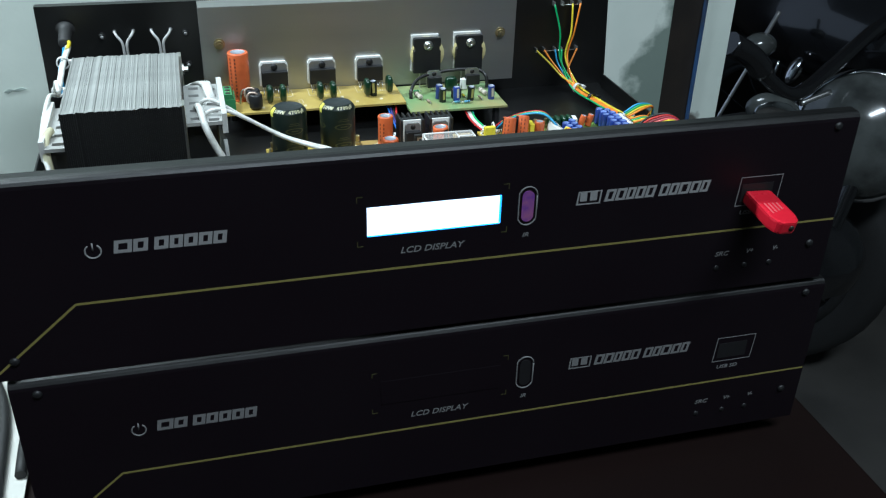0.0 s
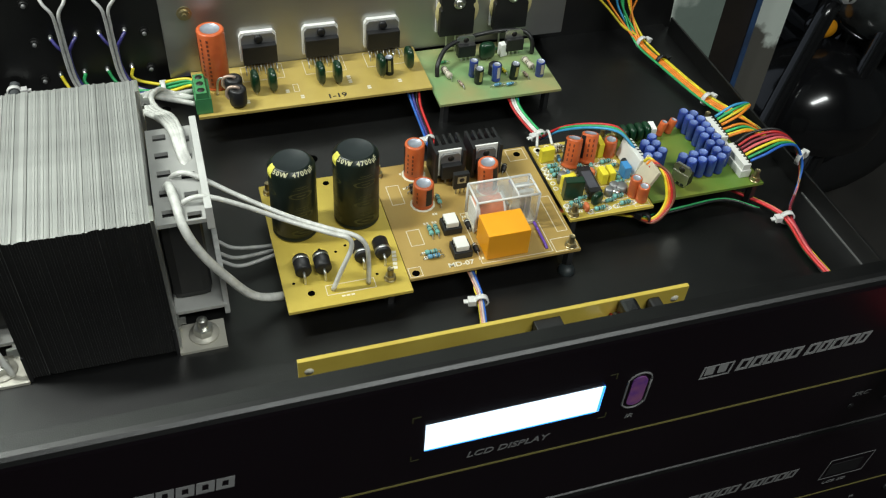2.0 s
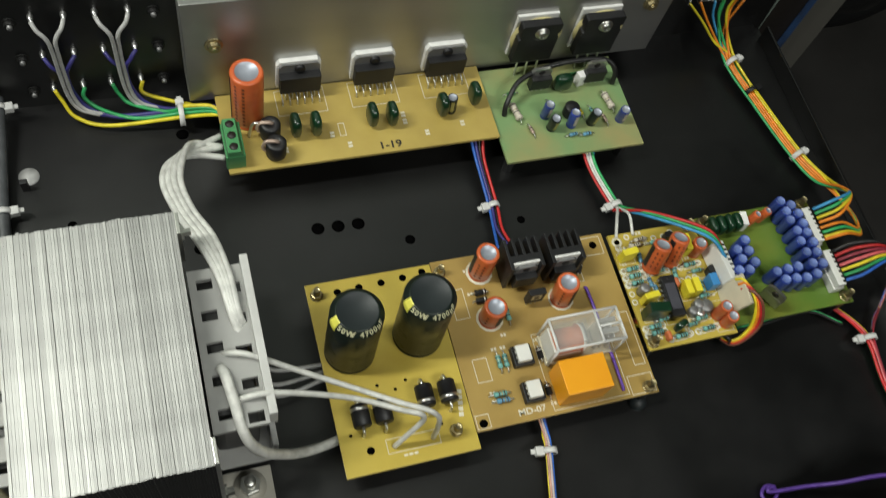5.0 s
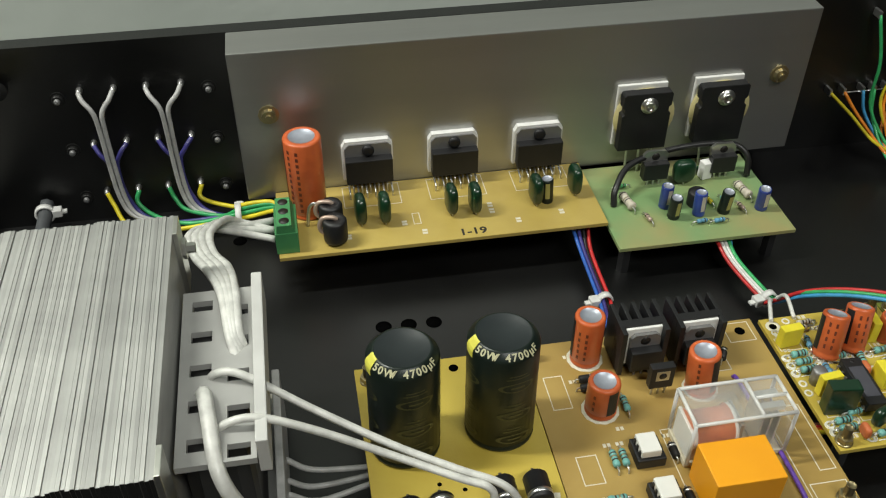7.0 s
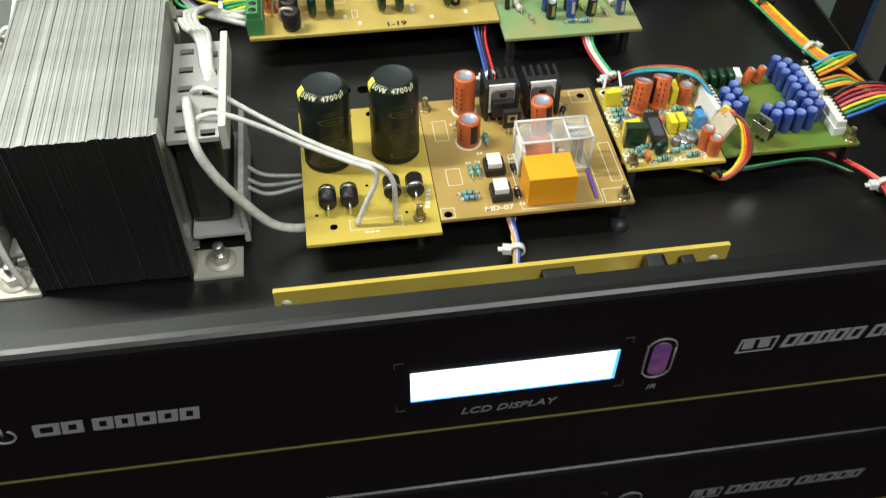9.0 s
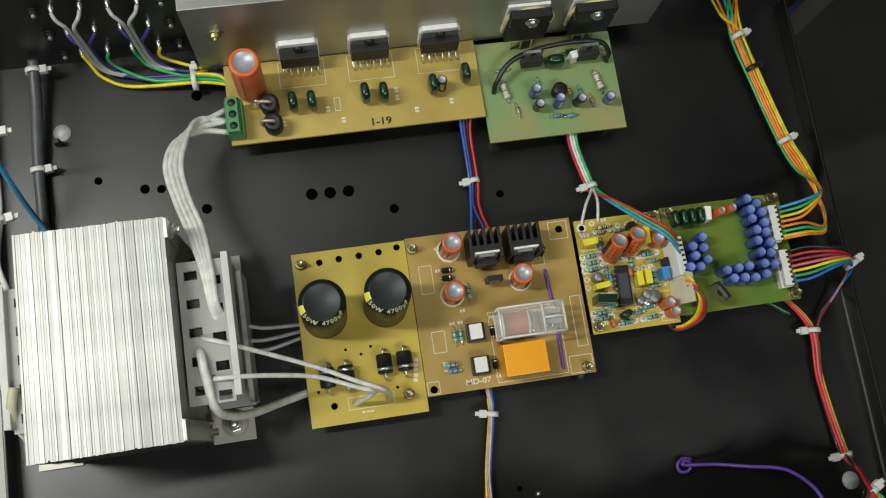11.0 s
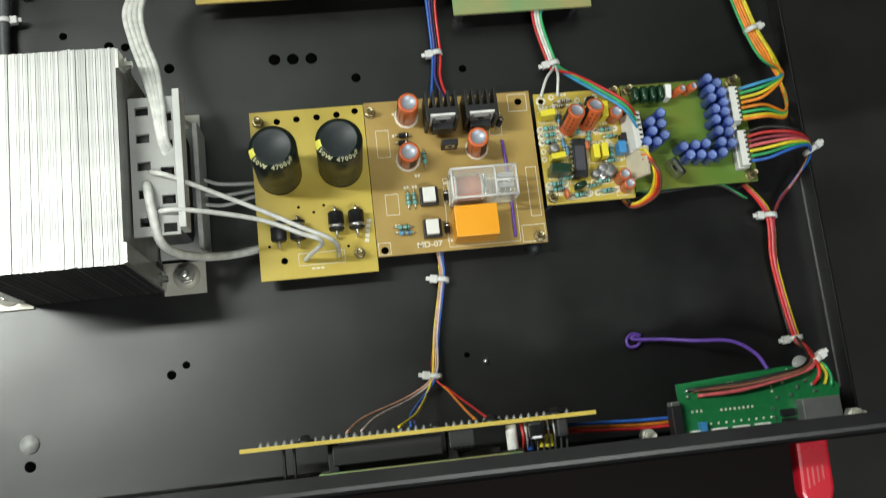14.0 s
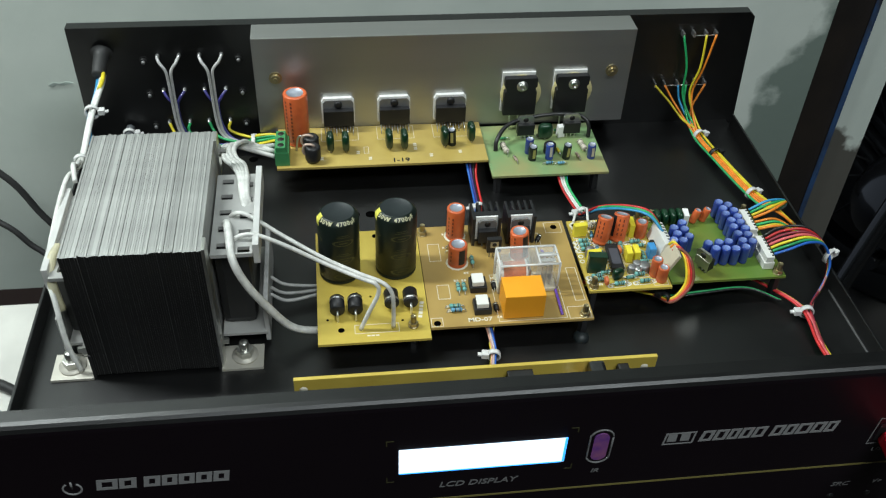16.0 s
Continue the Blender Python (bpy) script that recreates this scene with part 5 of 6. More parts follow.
# ---- volume board ----
columns = [(196.4, 177.0), (201.2, 174.6), (197.0, 171.8), (202.4, 169.2), (197.2, 166.5), (202.6, 163.9), (197.8, 161.0), (202.9, 158.8), (197.2, 155.4), (203.2, 153.7), (197.4, 149.6), (202.9, 148.4), (198.4, 143.9), (203.4, 143.0), (198.0, 138.4)]
rows_ = [(190.3, 143.3), (184.8, 143.0), (178.8, 143.4), (181.8, 138.4), (187.0, 138.0), (192.3, 137.6), (169.8, 161.0), (164.3, 157.4), (169.7, 155.6), (164.4, 151.9), (170.4, 149.6), (165.6, 146.5), (160.6, 147.2)]
for x, y in columns + rows_:
    ecap(vol, x, y, Z, 2.55, 10.8, C_BLUE, (random.uniform(-2, 2), random.uniform(-2, 2)), random.uniform(0, 360), stripe=False, top=C_BLUET)
for x in (159.6, 164, 168.4, 172.6):
    film(vol, x, 172.4, Z, 3.9, 8.5, 9.5, FILM_G)
boxcap(vol, 176.6, 173, Z, 3.2, 7, 7.5, PAD, -8)
for x, y in ((181.5, 173.2), (187.4, 174)):
    ecap(vol, x, y, Z, 2.1, 8.5, C_ORANGE, (4, 16), 20, stripe=False)
tab_transistor(vol, 174.0, 133.2, Z, 9.5, 11.5, 118, ZINC, "regulator")
header(vol, 209.5, 163.5, Z, 7)
header(vol, 210.0, 140.5, Z, 7)
boxcap(vol, 206.5, 151.8, Z, 4, 3, 7, WHITE)
for x, y in ((212.5, 177.6), (214.3, 128), (157.8, 176.8)):
    screw(vol, x, y, Z)
    standoff(vol, x, y, 14.4)

# ---- power amplifier board ----
Z = 17.5
for x in (-13.5, 21, 56):
    pad = part("insulating_pad", prism(B(), [(-10.4, 22), (9.8, 22), (9.8, 37.6), (8.2, 39.8), (-8.9, 39.8), (-10.4, 37.2)], "y", 277.4, 279.95), PAD, ampb, "white insulating pad", m=at(x, 0, 0))
    ic = B()
    box(ic, -9.3, 272.8, 22.5, 9.3, 276.9, 33.3, 0.35)
    prism(ic, [(-9.3, 23), (9.3, 23), (9.3, 36.8), (7.6, 38.7), (-7.6, 38.7), (-9.3, 36.8)], "y", 276.6, 277.38, 1)
    lathe(ic, [(0, 275.2), (1.6, 275.2), (2.4, 275.6), (2.4, 276.7)], 14, (0, 0, 36.0), axis="y", mi=0)
    part("power_chip", ic, [BLACK, GREYTAB], ampb, m=at(x, 0, 0))
    for k in range(11):
        off = 0 if k % 2 else 3.5
        part("pin", lambda off=off: tube(B(), [(0, 276, 23), (0, 275.5 - off * 0.3, 21), (0, 274 - off, 20), (0, 273.6 - off, 17)], 0.42, 5, 4), SOLDER, ampb, m=at(x - 8.5 + k * 1.7, 0, 0), key=("pin", off))
    silk(ampb, x - 11.5, 264.5, x + 11.5, 278.5, Z)
ecap(ampb, -38.8, 266, Z, 7.2, 34.5, C_ORANGE, turn=172)
for x, y in ((-19.5, 254.5), (-10.3, 254), (16, 255), (25.2, 254.2), (50, 255.5), (67, 259.5)):
    film(ampb, x, y, Z, 4.6, 9.2, 13.0, FILM_G, 4)
ecap(ampb, 55, 256, Z, 2.5, 11, C_DARK, (3, 0), -100)
for x, y in ((-30.8, 254.5), (-30, 244.6)):
    lathe_c = part("choke", lathe(B(), [(0, 0), (4.4, 0), (4.6, 1), (4.6, 8.5), (4.0, 9.4), (1.2, 9.4), (1.2, 8.8), (0, 8.8)], 20), BLACK, ampb, m=at(x, y, Z + 1.5))
    part("copper_turn", tube(B(), [(-3, 0, 2), (-5.6, 0.5, 5), (-4.6, 0.5, 9.5), (-1, 0, 10.2), (1, 0, 9)], 0.9, 7, 5), COPPER, lathe_c, m=at(x, y, Z + 1.5))
for x, y in ((-42, 250),):
    part("copper_turn", tube(B(), [(2, 6, 0), (3.5, 6, 9), (6.5, 5.5, 10), (8, 5, 2)], 0.7, 7, 5), SOLDER, ampb, m=at(x, y, Z))
tb = part("terminal_block", box(B(), -52.2, 240.6, Z, -43.8, 258.4, Z + 9.5, 0.3), TERM, ampb, "green three-way screw terminal block")
part("terminal_head", prism(B(), [(-51.6, Z + 9.5), (-44.6, Z + 9.5), (-45.8, Z + 13), (-51.2, Z + 13)], "y", 240.8, 258.2), TERM, tb)
for k in range(3):
    part("clamp_screw", lambda: lathe(B(), [(0, 0.1), (1.9, 0.1), (1.9, -0.4)], 14), INK, tb, m=at(-48.4, 243.8 + k * 5.8, Z + 13.0), key="clamp_screw")
    part("wire_mouth", lambda: box(B(), -0.1, -1.8, -1.8, 0.3, 1.8, 1.8), INK, tb, m=at(-52.4, 243.8 + k * 5.8, Z + 4.6), key="wire_mouth")
letters("1-19", 3.6, at(16.8, 240.4, Z + 0.05), INK, ampb, "handwritten_mark", bold=0.12, wide=1.15)
for x, y in ((-2, 250), (33, 256), (33, 252), (60, 247), (-24, 245), (5, 243.5), (42, 244.5)):
    dashes(ampb, x, y, Z, 2, 1.2, 2.0, 0.5, 90)
silk(ampb, 0.5, 250, 3.5, 257, Z)
for x in (-45, 68):
    standoff(ampb, x, 272, 15.8)

# ---- big transistors on the heat sink ----
for x, zc in ((99, 39), (131.5, 39.5)):
    t3 = thing("power_transistor", (x, 277, 26), "large black power transistor on a yellowed pad, screwed on", "transistor", "power transistors")
    part("insulating_pad", lathe(B(), [(0, 277.2), (12.9, 277.2), (12.9, 278.3), (0, 278.3)], 28, (0, 0, 0), axis="y"), MICA, t3, m=at(x + 1.0, 0, zc))
    part("insulating_pad", box(B(), x - 11.2, 278.3, zc - 13, x + 9.6, 279.9, zc + 14.6, 0.3), PAD, t3)
    tbm = B()
    prism(tbm, [(-10.2, -13), (10.2, -13), (10.2, 3.4), (9.2, 4.2), (9.2, 6.4), (10.2, 7.2), (10.2, 12.4), (9.4, 13.2), (-9.4, 13.2), (-10.2, 12.4), (-10.2, 7.2), (-9.2, 6.4), (-9.2, 4.2), (-10.2, 3.4)], "y", 272.9, 277.2, bevel=0.3)
    part("body", tbm, BLACK, t3, m=at(x, 0, zc))
    part("screw", lambda: lathe(B(), [(0, 271.2), (1.2, 271.2), (1.2, 270.9), (2.2, 270.9), (2.6, 271.6), (2.6, 272.4), (3.6, 272.5), (3.6, 273.0)], 14, axis="y"), ZINC, t3, m=at(x + 0.6, 0, zc + 7.8), key="t3_screw")
    for k in (-1, 0, 1):
        part("leg", lambda: tube(B(), [(0, 275.2, -12.6), (0, 275, -17), (0, 274.5, -20), (0, 273.5, -25)], 0.55, 6, 4), SOLDER, t3, m=at(x + k * 5.4, 0, zc), key="t3_leg")

# ---- driver board ----
Z = 15.0
tab_transistor(grn, 102, 263, Z, 10.5, 13, 0, ZINC)
tab_transistor(grn, 131.5, 263.5, Z, 10.5, 13, 0, ZINC)
film(grn, 114.5, 262, Z, 9.5, 5.5, 11, FILM_G)
boxcap(grn, 125, 264, Z, 4.5, 4, 8, PAD, 10)
for x, y in ((87, 251), (136, 250.5)):
    resistor(grn, x, y, Z + 0.6, 100, R_TAN, 9, 1.9, "power_resistor")
for x, y, mt in ((101.5, 247.5, C_BLUE), (102.5, 240.5, C_DARK), (113, 240.5, C_BLUE), (123.5, 240.5, C_DARK), (139.2, 240, C_BLUE)):
    ecap(grn, x, y, Z, 2.5, 10.5, mt, (random.uniform(-6, 6), random.uniform(-8, 8)), -80, top=C_TOP)
part("capacitor", lathe(B(), [(0, 0), (3.6, 0), (3.8, 0.5), (3.8, 6), (3.2, 6.6), (0, 6.6)], 18), BLACK, grn, m=at(114.5, 247, Z))
for x, y, tn, mt in ((92, 240, 100, COPPER), (131, 241, 100, COPPER), (112, 234.5, 5, R_BLUE), (119, 233.8, 5, R_BLUE), (105, 252.5, 90, R_BODY), (120, 247, 100, FILM_Y), (126, 246, 100, R_BODY), (88, 262, 5, TERM), (124, 269, 5, TERM)):
    resistor(grn, x, y, Z, tn, mt, 4.2, 0.9)
part("jumper_cable", tube(B(), [(81.5, 251, Z), (82.5, 254, Z + 6), (90, 262, Z + 11), (104, 266.5, Z + 13), (122, 268, Z + 14), (137, 267, Z + 13), (142, 263, Z + 9), (142.5, 261, Z + 1)], 1.3, 8, 6), WIRE["black"], grn, "black jumper cable arched over the board")
for x in (80, 140):
    standoff(grn, x, 230, 13.4)

# ---- display board behind the panel ----
db = thing("display_board", (33, 21, 34), "yellow board standing behind the display on pins", "circuit board")
part("board", box(B(), -37, 20.4, 33, 103.6, 22.0, 79, 0.15), PCB_Y, db)
part("display_module", box(B(), -8, 7.4, 34, 74, 9.0, 70, 0.15), PCB_P, db, "pale green display module board")
part("display_frame", box(B(), -4.5, 3.4, 39, 69.5, 7.4, 66, 0.4), BLACK, db)
part("backlight", box(B(), -4, 9.0, 40, 66, 11.5, 62, 0.3), BLACK, db)
for x in np.arange(-30, 95, 3.1):
    part("solder_joint", lambda: lathe(B(), [(0, 2.0), (0.6, 1.4), (1.1, 0.0)], 8, axis="y"), SOLDER, db, m=at(float(x), 22, 68 + random.uniform(-1.2, 1.2)), key="solder_joint")
for x, z in ((-12, 74), (88, 74), (40, 72.5), (62, 74)):
    part("screw", lambda: lathe(B(), [(0, 3.0), (1.8, 2.6), (2.2, 1.0), (3.4, 1.0), (3.4, 0)], 12, axis="y"), BLACK, db, m=at(x, 22, z), key="db_screw")
for x in (-33.5, 99):
    part("board_hole", lathe(B(), [(0, -0.05), (1.6, -0.05), (1.6, 0.02)], 14, axis="y"), SILK, db, m=at(x, 20.4, 73.5))
for x in (-21, -17):
    part("pin", lambda: tube(B(), [(0, 20.4, 70), (0, 12, 70), (0, 8, 69), (0, 6, 60)], 0.6, 6, 4), BLACK, db, m=at(x, 0, 0), key="db_pin")
part("backlight_case", box(B(), -2, 11.6, 40, 41.5, 19.4, 72, 0.4), BLACK, db)
for x in (-2, 46):
    part("spacer", lambda: box(B(), -2, 9, 60, 2, 20.4, 66, 0.3), BLACK, db, m=at(x, 0, 0), key="db_spacer")
part("chip", box(B(), 44, 13.5, 62, 54, 20.3, 77, 0.4), BLACK, db)
for k in range(5):
    part("chip_pin", lambda: box(B(), -0.5, 13.0, 70, 0.5, 13.6, 74), SOLDER, db, m=at(45.2 + 1.9 * k, 0, 0), key="db_chip_pin")
part("ir_receiver", box(B(), 75.5, 4, 46, 83, 10, 58, 1), BLACK, db)
part("ir_sensor", box(B(), 75.5, 13, 66, 82, 20.3, 79.6, 1.5), GLOSS, db, "glossy dark infrared sensor")
part("capacitor", lathe(B(), [(0, 0), (2.2, 0), (2.3, 0.6), (2.3, 9.4), (2.0, 10), (0, 10)], 14, axis="y"), PAD, db, m=at(70.0, 10, 70))
part("box_capacitor", box(B(), 80.5, 9.5, 62, 86.5, 14.5, 71, 0.6), FILM_Y, db)
part("diode", lathe(B(), [(0, 0), (1.5, 0), (1.5, 6), (0, 6)], 12, axis="y"), WIRE["blue"], db, m=at(77.6, 9, 67))
for k, c in enumerate(("red", "white", "navy")):
    part("wire", tube(B(), [(74 + k * 1.5, 20.2, 72), (74.2 + k * 1.5, 14, 73.5 - k), (75 + k * 1.5, 10, 67), (78 + 2 * k, 8.5, 60)], 0.7, 7, 5), WIRE[c], db)
part("led_body", box(B(), 87.5, 13, 66, 92, 20.3, 77, 0.8), BLACK, db)
for k in range(6):
    part("white_pin", lambda: tube(B(), [(0, 20.4, 71), (0, 14, 72), (0, 7, 70)], 0.45, 6, 4), SOLDER, db, m=at(80 + k * 2.4, 0, 0), key="db_white_pin")

# ---- media player board ----
Z = 52.0
ub = thing("media_player_board", (182, 18, 45), "green media player board fixed behind the front panel", "circuit board")
part("board", prism(B(), [(147.5, 5.2), (218, 5.2), (220.6, 21.5), (217, 24.5), (213, 29.2), (198, 31.6), (172, 30.2), (147, 28.8)], "z", Z - 1.4, Z), PCB_G, ub)
part("usb_socket", box(B(), 197, 4.5, Z - 9, 214, 19, Z - 1.4, 0.4), ZINC, ub)
part("card_slot", box(B(), 199.2, 5.4, Z, 216.5, 16.8, Z + 6.5, 0.4), GREYTAB, ub, "dull metal card slot")
for x, w, mt in ((152, 4.5, PAD), (161, 7.5, PAD), (171, 7.5, PAD), (181, 7, PAD)):
    part("push_button", box(B(), x - 2, 5.4, Z, x + w - 2.6, 8.6, Z + 3.2, 0.3), mt, ub)
boxcap(ub, 155.2, 9.6, Z, 2.6, 4.5, 5, FILM_B)
part("jack", box(B(), 142.2, 5, Z - 3, 146.8, 19.5, Z + 4, 0.5), BLACK, ub)
part("jack_cap", box(B(), 142.0, 19.6, Z - 1, 146.2, 21.6, Z + 4.6, 0.4), ZINC, ub)
for y in (8.0, 11.8):
    part("chip", lambda: box(B(), -3.2, -1.5, 0.1, 3.2, 1.5, 1.8, 0.2), BLACK, ub, m=at(194.6, y, Z), key="player_chip")
for x, y in ((188.5, 14), (191, 18.5), (188.5, 10), (201, 22), (205, 24.5), (197.5, 19), (209, 19.5), (186, 7)):
    part("small_part", lambda: box(B(), -0.8, -0.5, 0, 0.8, 0.5, 0.8, 0.1), SOLDER, ub, m=at(x, y, Z, 0, 0, (x * 37) % 180), key="player_small")
for k in range(9):
    part("via", lambda: lathe(B(), [(0.55, 0), (0.5, 0.12), (0, 0.14)], 8), SILK, ub, m=at(160 + 3.4 * k, 10.6, Z), key="player_via")
for x, y, n, tn in ((165, 15.5, 8, 0), (195, 24, 4, 60), (152, 16, 3, 0), (190, 21, 3, 90), (170, 26.5, 6, 0)):
    dashes(ub, x, y, Z, n, 1.0, 1.0, 1.0, tn)
for x, y in ((151.5, 25.5), (153.8, 25.4), (156, 25.2), (151.5, 23), (208, 22.5)):
    part("solder_joint", lambda: lathe(B(), [(1.0, 0), (0.7, 0.8), (0, 1.2)], 8), SOLDER, ub, m=at(x, y, Z), key="ub_joint")
for x, y in ((124.5, 9.5), (212.5, 8.5)):
    screw(amp, x, y, 76, FOOT)
    part("screw_post", lambda: lathe(B(), [(0, 0), (3, 0), (3, 4), (0, 4)], 6), ZINC, amp, m=at(x, y, 71.5), key="screw_post")
stick = thing("usb_stick", (204, -12, 40), "red plastic memory stick plugged into the front panel", "memory stick")
sb = B()
prism(sb, [(-7.6, 3), (7.6, 3), (7.8, -20), (6.2, -25), (3.4, -26.8), (-3.4, -26.8), (-6.2, -25), (-7.8, -20)], "z", -3.6, 3.6, bevel=1.5)
part("body", sb, RED, stick, m=at(205, -3.2, 44.5, 8, 4, 2))
part("lanyard_hole", lathe(B(), [(0, -0.1), (1.5, -0.1), (1.5, 0.3)], 14, axis="y"), INK, stick, m=at(207.5, -29.9, 40.7, 8, 4, 2))
for k in range(4):
    part("printed_bar", box(B(), -4.5 + k * 2.4, -18 + k, 3.6, -3.6 + k * 2.4, -9, 3.65), WIRE["pink"], stick, m=at(205, -3.2, 44.5, 8, 4, 2))

# ---- wiring looms ----
lines = []
for x, s in ((-119.5, 1), (-107, -1), (-95, 1), (-82, -1)):
    xm = (-113.3 if x < -100 else -88.9) - 1.0 * s
    lines.append(("grey", [(x, 294.5, 61.5), (x + 1.5 * s, 291.5, 59.5), (xm - 0.6 * s, 289.5, 55), (xm, 289.5, 46), (xm, 290, 30), (xm + 0.8, 289.5, 16), (xm + 4, 288, 8), (xm + 12, 286, 4.6)]))
    lines.append(("navy", [(x + 0.4, 294.5, 38), (x + 2.5 * s, 292, 35), (xm + 0.6, 291.5, 29), (xm + 1.6, 291, 15), (xm + 8, 287.5, 6), (xm + 22, 283.5 + s * 0.7, 4.5), (-66, 280.5 + s * 0.7, 8), (-53, 277 + s * 0.6, 13), (-49, 275, 15.5)]))
    col = {-119.5: "yellow", -107: "green", -95: "green", -82: "yellow"}[x]
    dz = {-119.5: 0, -107: 1.5, -95: 3.0, -82: 4.0}[x]
    lines.append((col, [(x + 0.5, 294.5, 15), (x + 1 + 1.5 * s, 292, 10.5), (x + 7, 286.5 + dz * 0.6, 4.0 + dz), (x + 21, 280 + dz * 0.7, 4 + dz), (-66, 276.5 + dz * 0.8, 9 + dz), (-54, 272.5 + dz * 0.8, 14 + dz * 0.6), (-49, 270, 16)]))
harness("speaker_wiring", "grey, navy, yellow and green loudspeaker wires on solder lugs", lines, 0.95, [(-67, 278, 9, 0, 4.6)])

# white leads from the bobbin to the amplifier board
w4 = []
for k, (y1, z1) in enumerate(((243.6, 22.5), (249.4, 22.5), (255.2, 22.5), (249.4, 22.0))):
    o = (k - 1.5) * 2.1
    w4.append(("white", [(-61.5 + 0.7 * k, 147 + 1.2 * k, 60), (-62 + o * 0.4, 154, 64), (-63.5 + o * 0.6, 170, 64), (-67.5 + o, 189, 57), (-73 + o, 206, 49), (-76 + o * 1.1, 223, 44), (-72 + o, 239 + o * 0.6, 36), (-64, 247 + o, 27), (-52, y1, z1)]))
harness("secondary_leads", "four white transformer leads looping to the green terminal", w4, 1.4, [])

harness("rectifier_leads", "two white sleeved leads from the transformer to the supply board", [
    ("white", [(-69, 142, 58), (-67, 140, 63.5), (-60, 137.5, 65), (-44, 131.5, 56), (-24, 123.5, 46.5), (-8, 115.5, 43), (2, 111, 41), (6.5, 108.5, 36), (7.2, 107, 26), (7, 106.2, 15.0)]),
    ("white", [(-66, 124, 58), (-64.5, 123, 63.5), (-56, 122.5, 65), (-42, 121.5, 58), (-24, 119, 47.5), (-8, 112.6, 43), (-1, 110, 41), (0, 108.6, 36), (-5, 107, 25), (-9, 106, 15.0)])], 1.1, [])
harness("bobbin_lead", "thick grey sleeved lead from the bobbin under the supply board", [
    ("white", [(-71, 136, 57), (-69.5, 134, 63.5), (-68, 124, 65), (-66, 111, 60), (-61, 107.5, 48), (-53, 108.5, 32), (-43, 112, 14), (-31, 115, 7), (-18, 118, 6)])], 2.0, [])
harness("bobbin_leads", "three thin grey leads under the supply board", [
    ("grey", [(-54, 150, 13), (-46, 148.5, 8), (-28, 148, 6), (-20, 148, 5)]), ("grey", [(-54, 143, 12), (-46, 143, 7), (-28, 145, 6), (-20, 145, 5)]), ("grey", [(-54, 138, 12), (-45, 138.5, 6), (-28, 142, 6), (-20, 142, 5)])], 0.95, [])

# amplifier board to relay board
harness("supply_wiring", "blue, red and black supply wires tied between two boards", bunch(("blue", "navy", "black", "red"),
    [[(62 + k * 2.2, 244, 14)] for k in range(4)], [(65, 232, 9), (65.5, 209, 5), (64, 196, 6)], [[(60, 184, 9), (59, 180, 12)], [(66, 184, 9), (67, 180, 12)], [(62, 184, 9), (62, 180, 12)], [(68, 184, 9), (69, 180, 12)]], 0.75, [(0, 0), (0.9, 0.5), (2, -0.4), (3, 0)]), 0.75, [(65.5, 209, 5, 95, 2.4)])
cols = ("red", "white", "white", "green", "sky")
harness("signal_wiring", "white, red, green and blue signal wires to the preamplifier board", bunch(cols,
    [[(116 + k * 1.6, 230, 12)] for k in range(5)], [(120, 218, 8), (124.5, 200, 6), (125.5, 196, 7)],
    [[(131, 187, 19), (141, 176, 28), (151, 166.5, 31.5), (157, 161, 26)], [(118, 187, 16), (113.5, 177, 17)], [(123.5, 187, 18), (122, 177, 17)], [(131, 186.4, 19), (140.6, 174.4, 28), (150.6, 164.5, 31.5), (157, 158, 26)], [(130.4, 185.6, 18), (140, 172.8, 28), (150.2, 162.5, 31.5), (157, 154.5, 26)]], 0.75, [(0, 0), (1, 0.4), (2, 0), (3, 0.3), (2.4, -1)]), 0.75, [(125, 198.5, 6, 100, 2.6)])

# phono lugs to the volume board, bundled along the case's side
cols = ("sky", "green", "yellow", "orange", "orange", "green", "yellow", "orange")
starts = [[(208.5, 293.5, 31.5), (211, 289, 20)], [(214, 293.5, 31.5), (213.5, 288, 20)], [(220, 293.5, 67.5), (219.5, 290.5, 46), (216, 289, 26)], [(199.5, 293.5, 31.5), (206.5, 286.5, 21)], [(227, 293.5, 31.5), (218, 286, 16)], [(205, 293.5, 67.5), (210.5, 291, 46), (212, 289, 24)], [(193, 293.5, 31.5), (202, 287.5, 23), (211, 279.5, 13.5)], [(226.5, 293.5, 67.5), (222, 290.5, 46), (217.5, 289, 26)]]
ends = []
for k in range(8):
    yy = 170.5 - (k if k < 7 else 6.5) * 2.4
    if k < 4:
        ends.append([(240 - k * 0.5, 182, 16 + k), (234, 175 - k * 0.6, 27), (222, yy + 1, 30 - 0.3 * k), (212, yy, 25)])
    else:
        ends.append([(243 - k * 0.3, 172, 13), (238, 160 - (k - 4), 17), (224, yy + 0.5, 25), (212, yy, 24)])
harness("input_wiring", "rainbow input wires tied along the case from the phono lugs", bunch(cols, starts, [(220, 272, 7), (226, 246, 5), (233.5, 212, 5), (239, 194, 7)], ends, 0.75, [(2.4, -1), (0, 0), (5, 0.2), (1, 0.2), (1.9, 0.3), (3.7, -0.4), (4.1, 0.5), (2.9, 0.4)]), 0.75,
        [(220.5, 270.5, 7, -72, 3.2), (234, 210, 5, -72, 3.2), (225, 252, 5, -72, 3.2, BLACK)])
cols = ("black", "red", "maroon", "pink", "yellow", "green", "blue")
lines = []
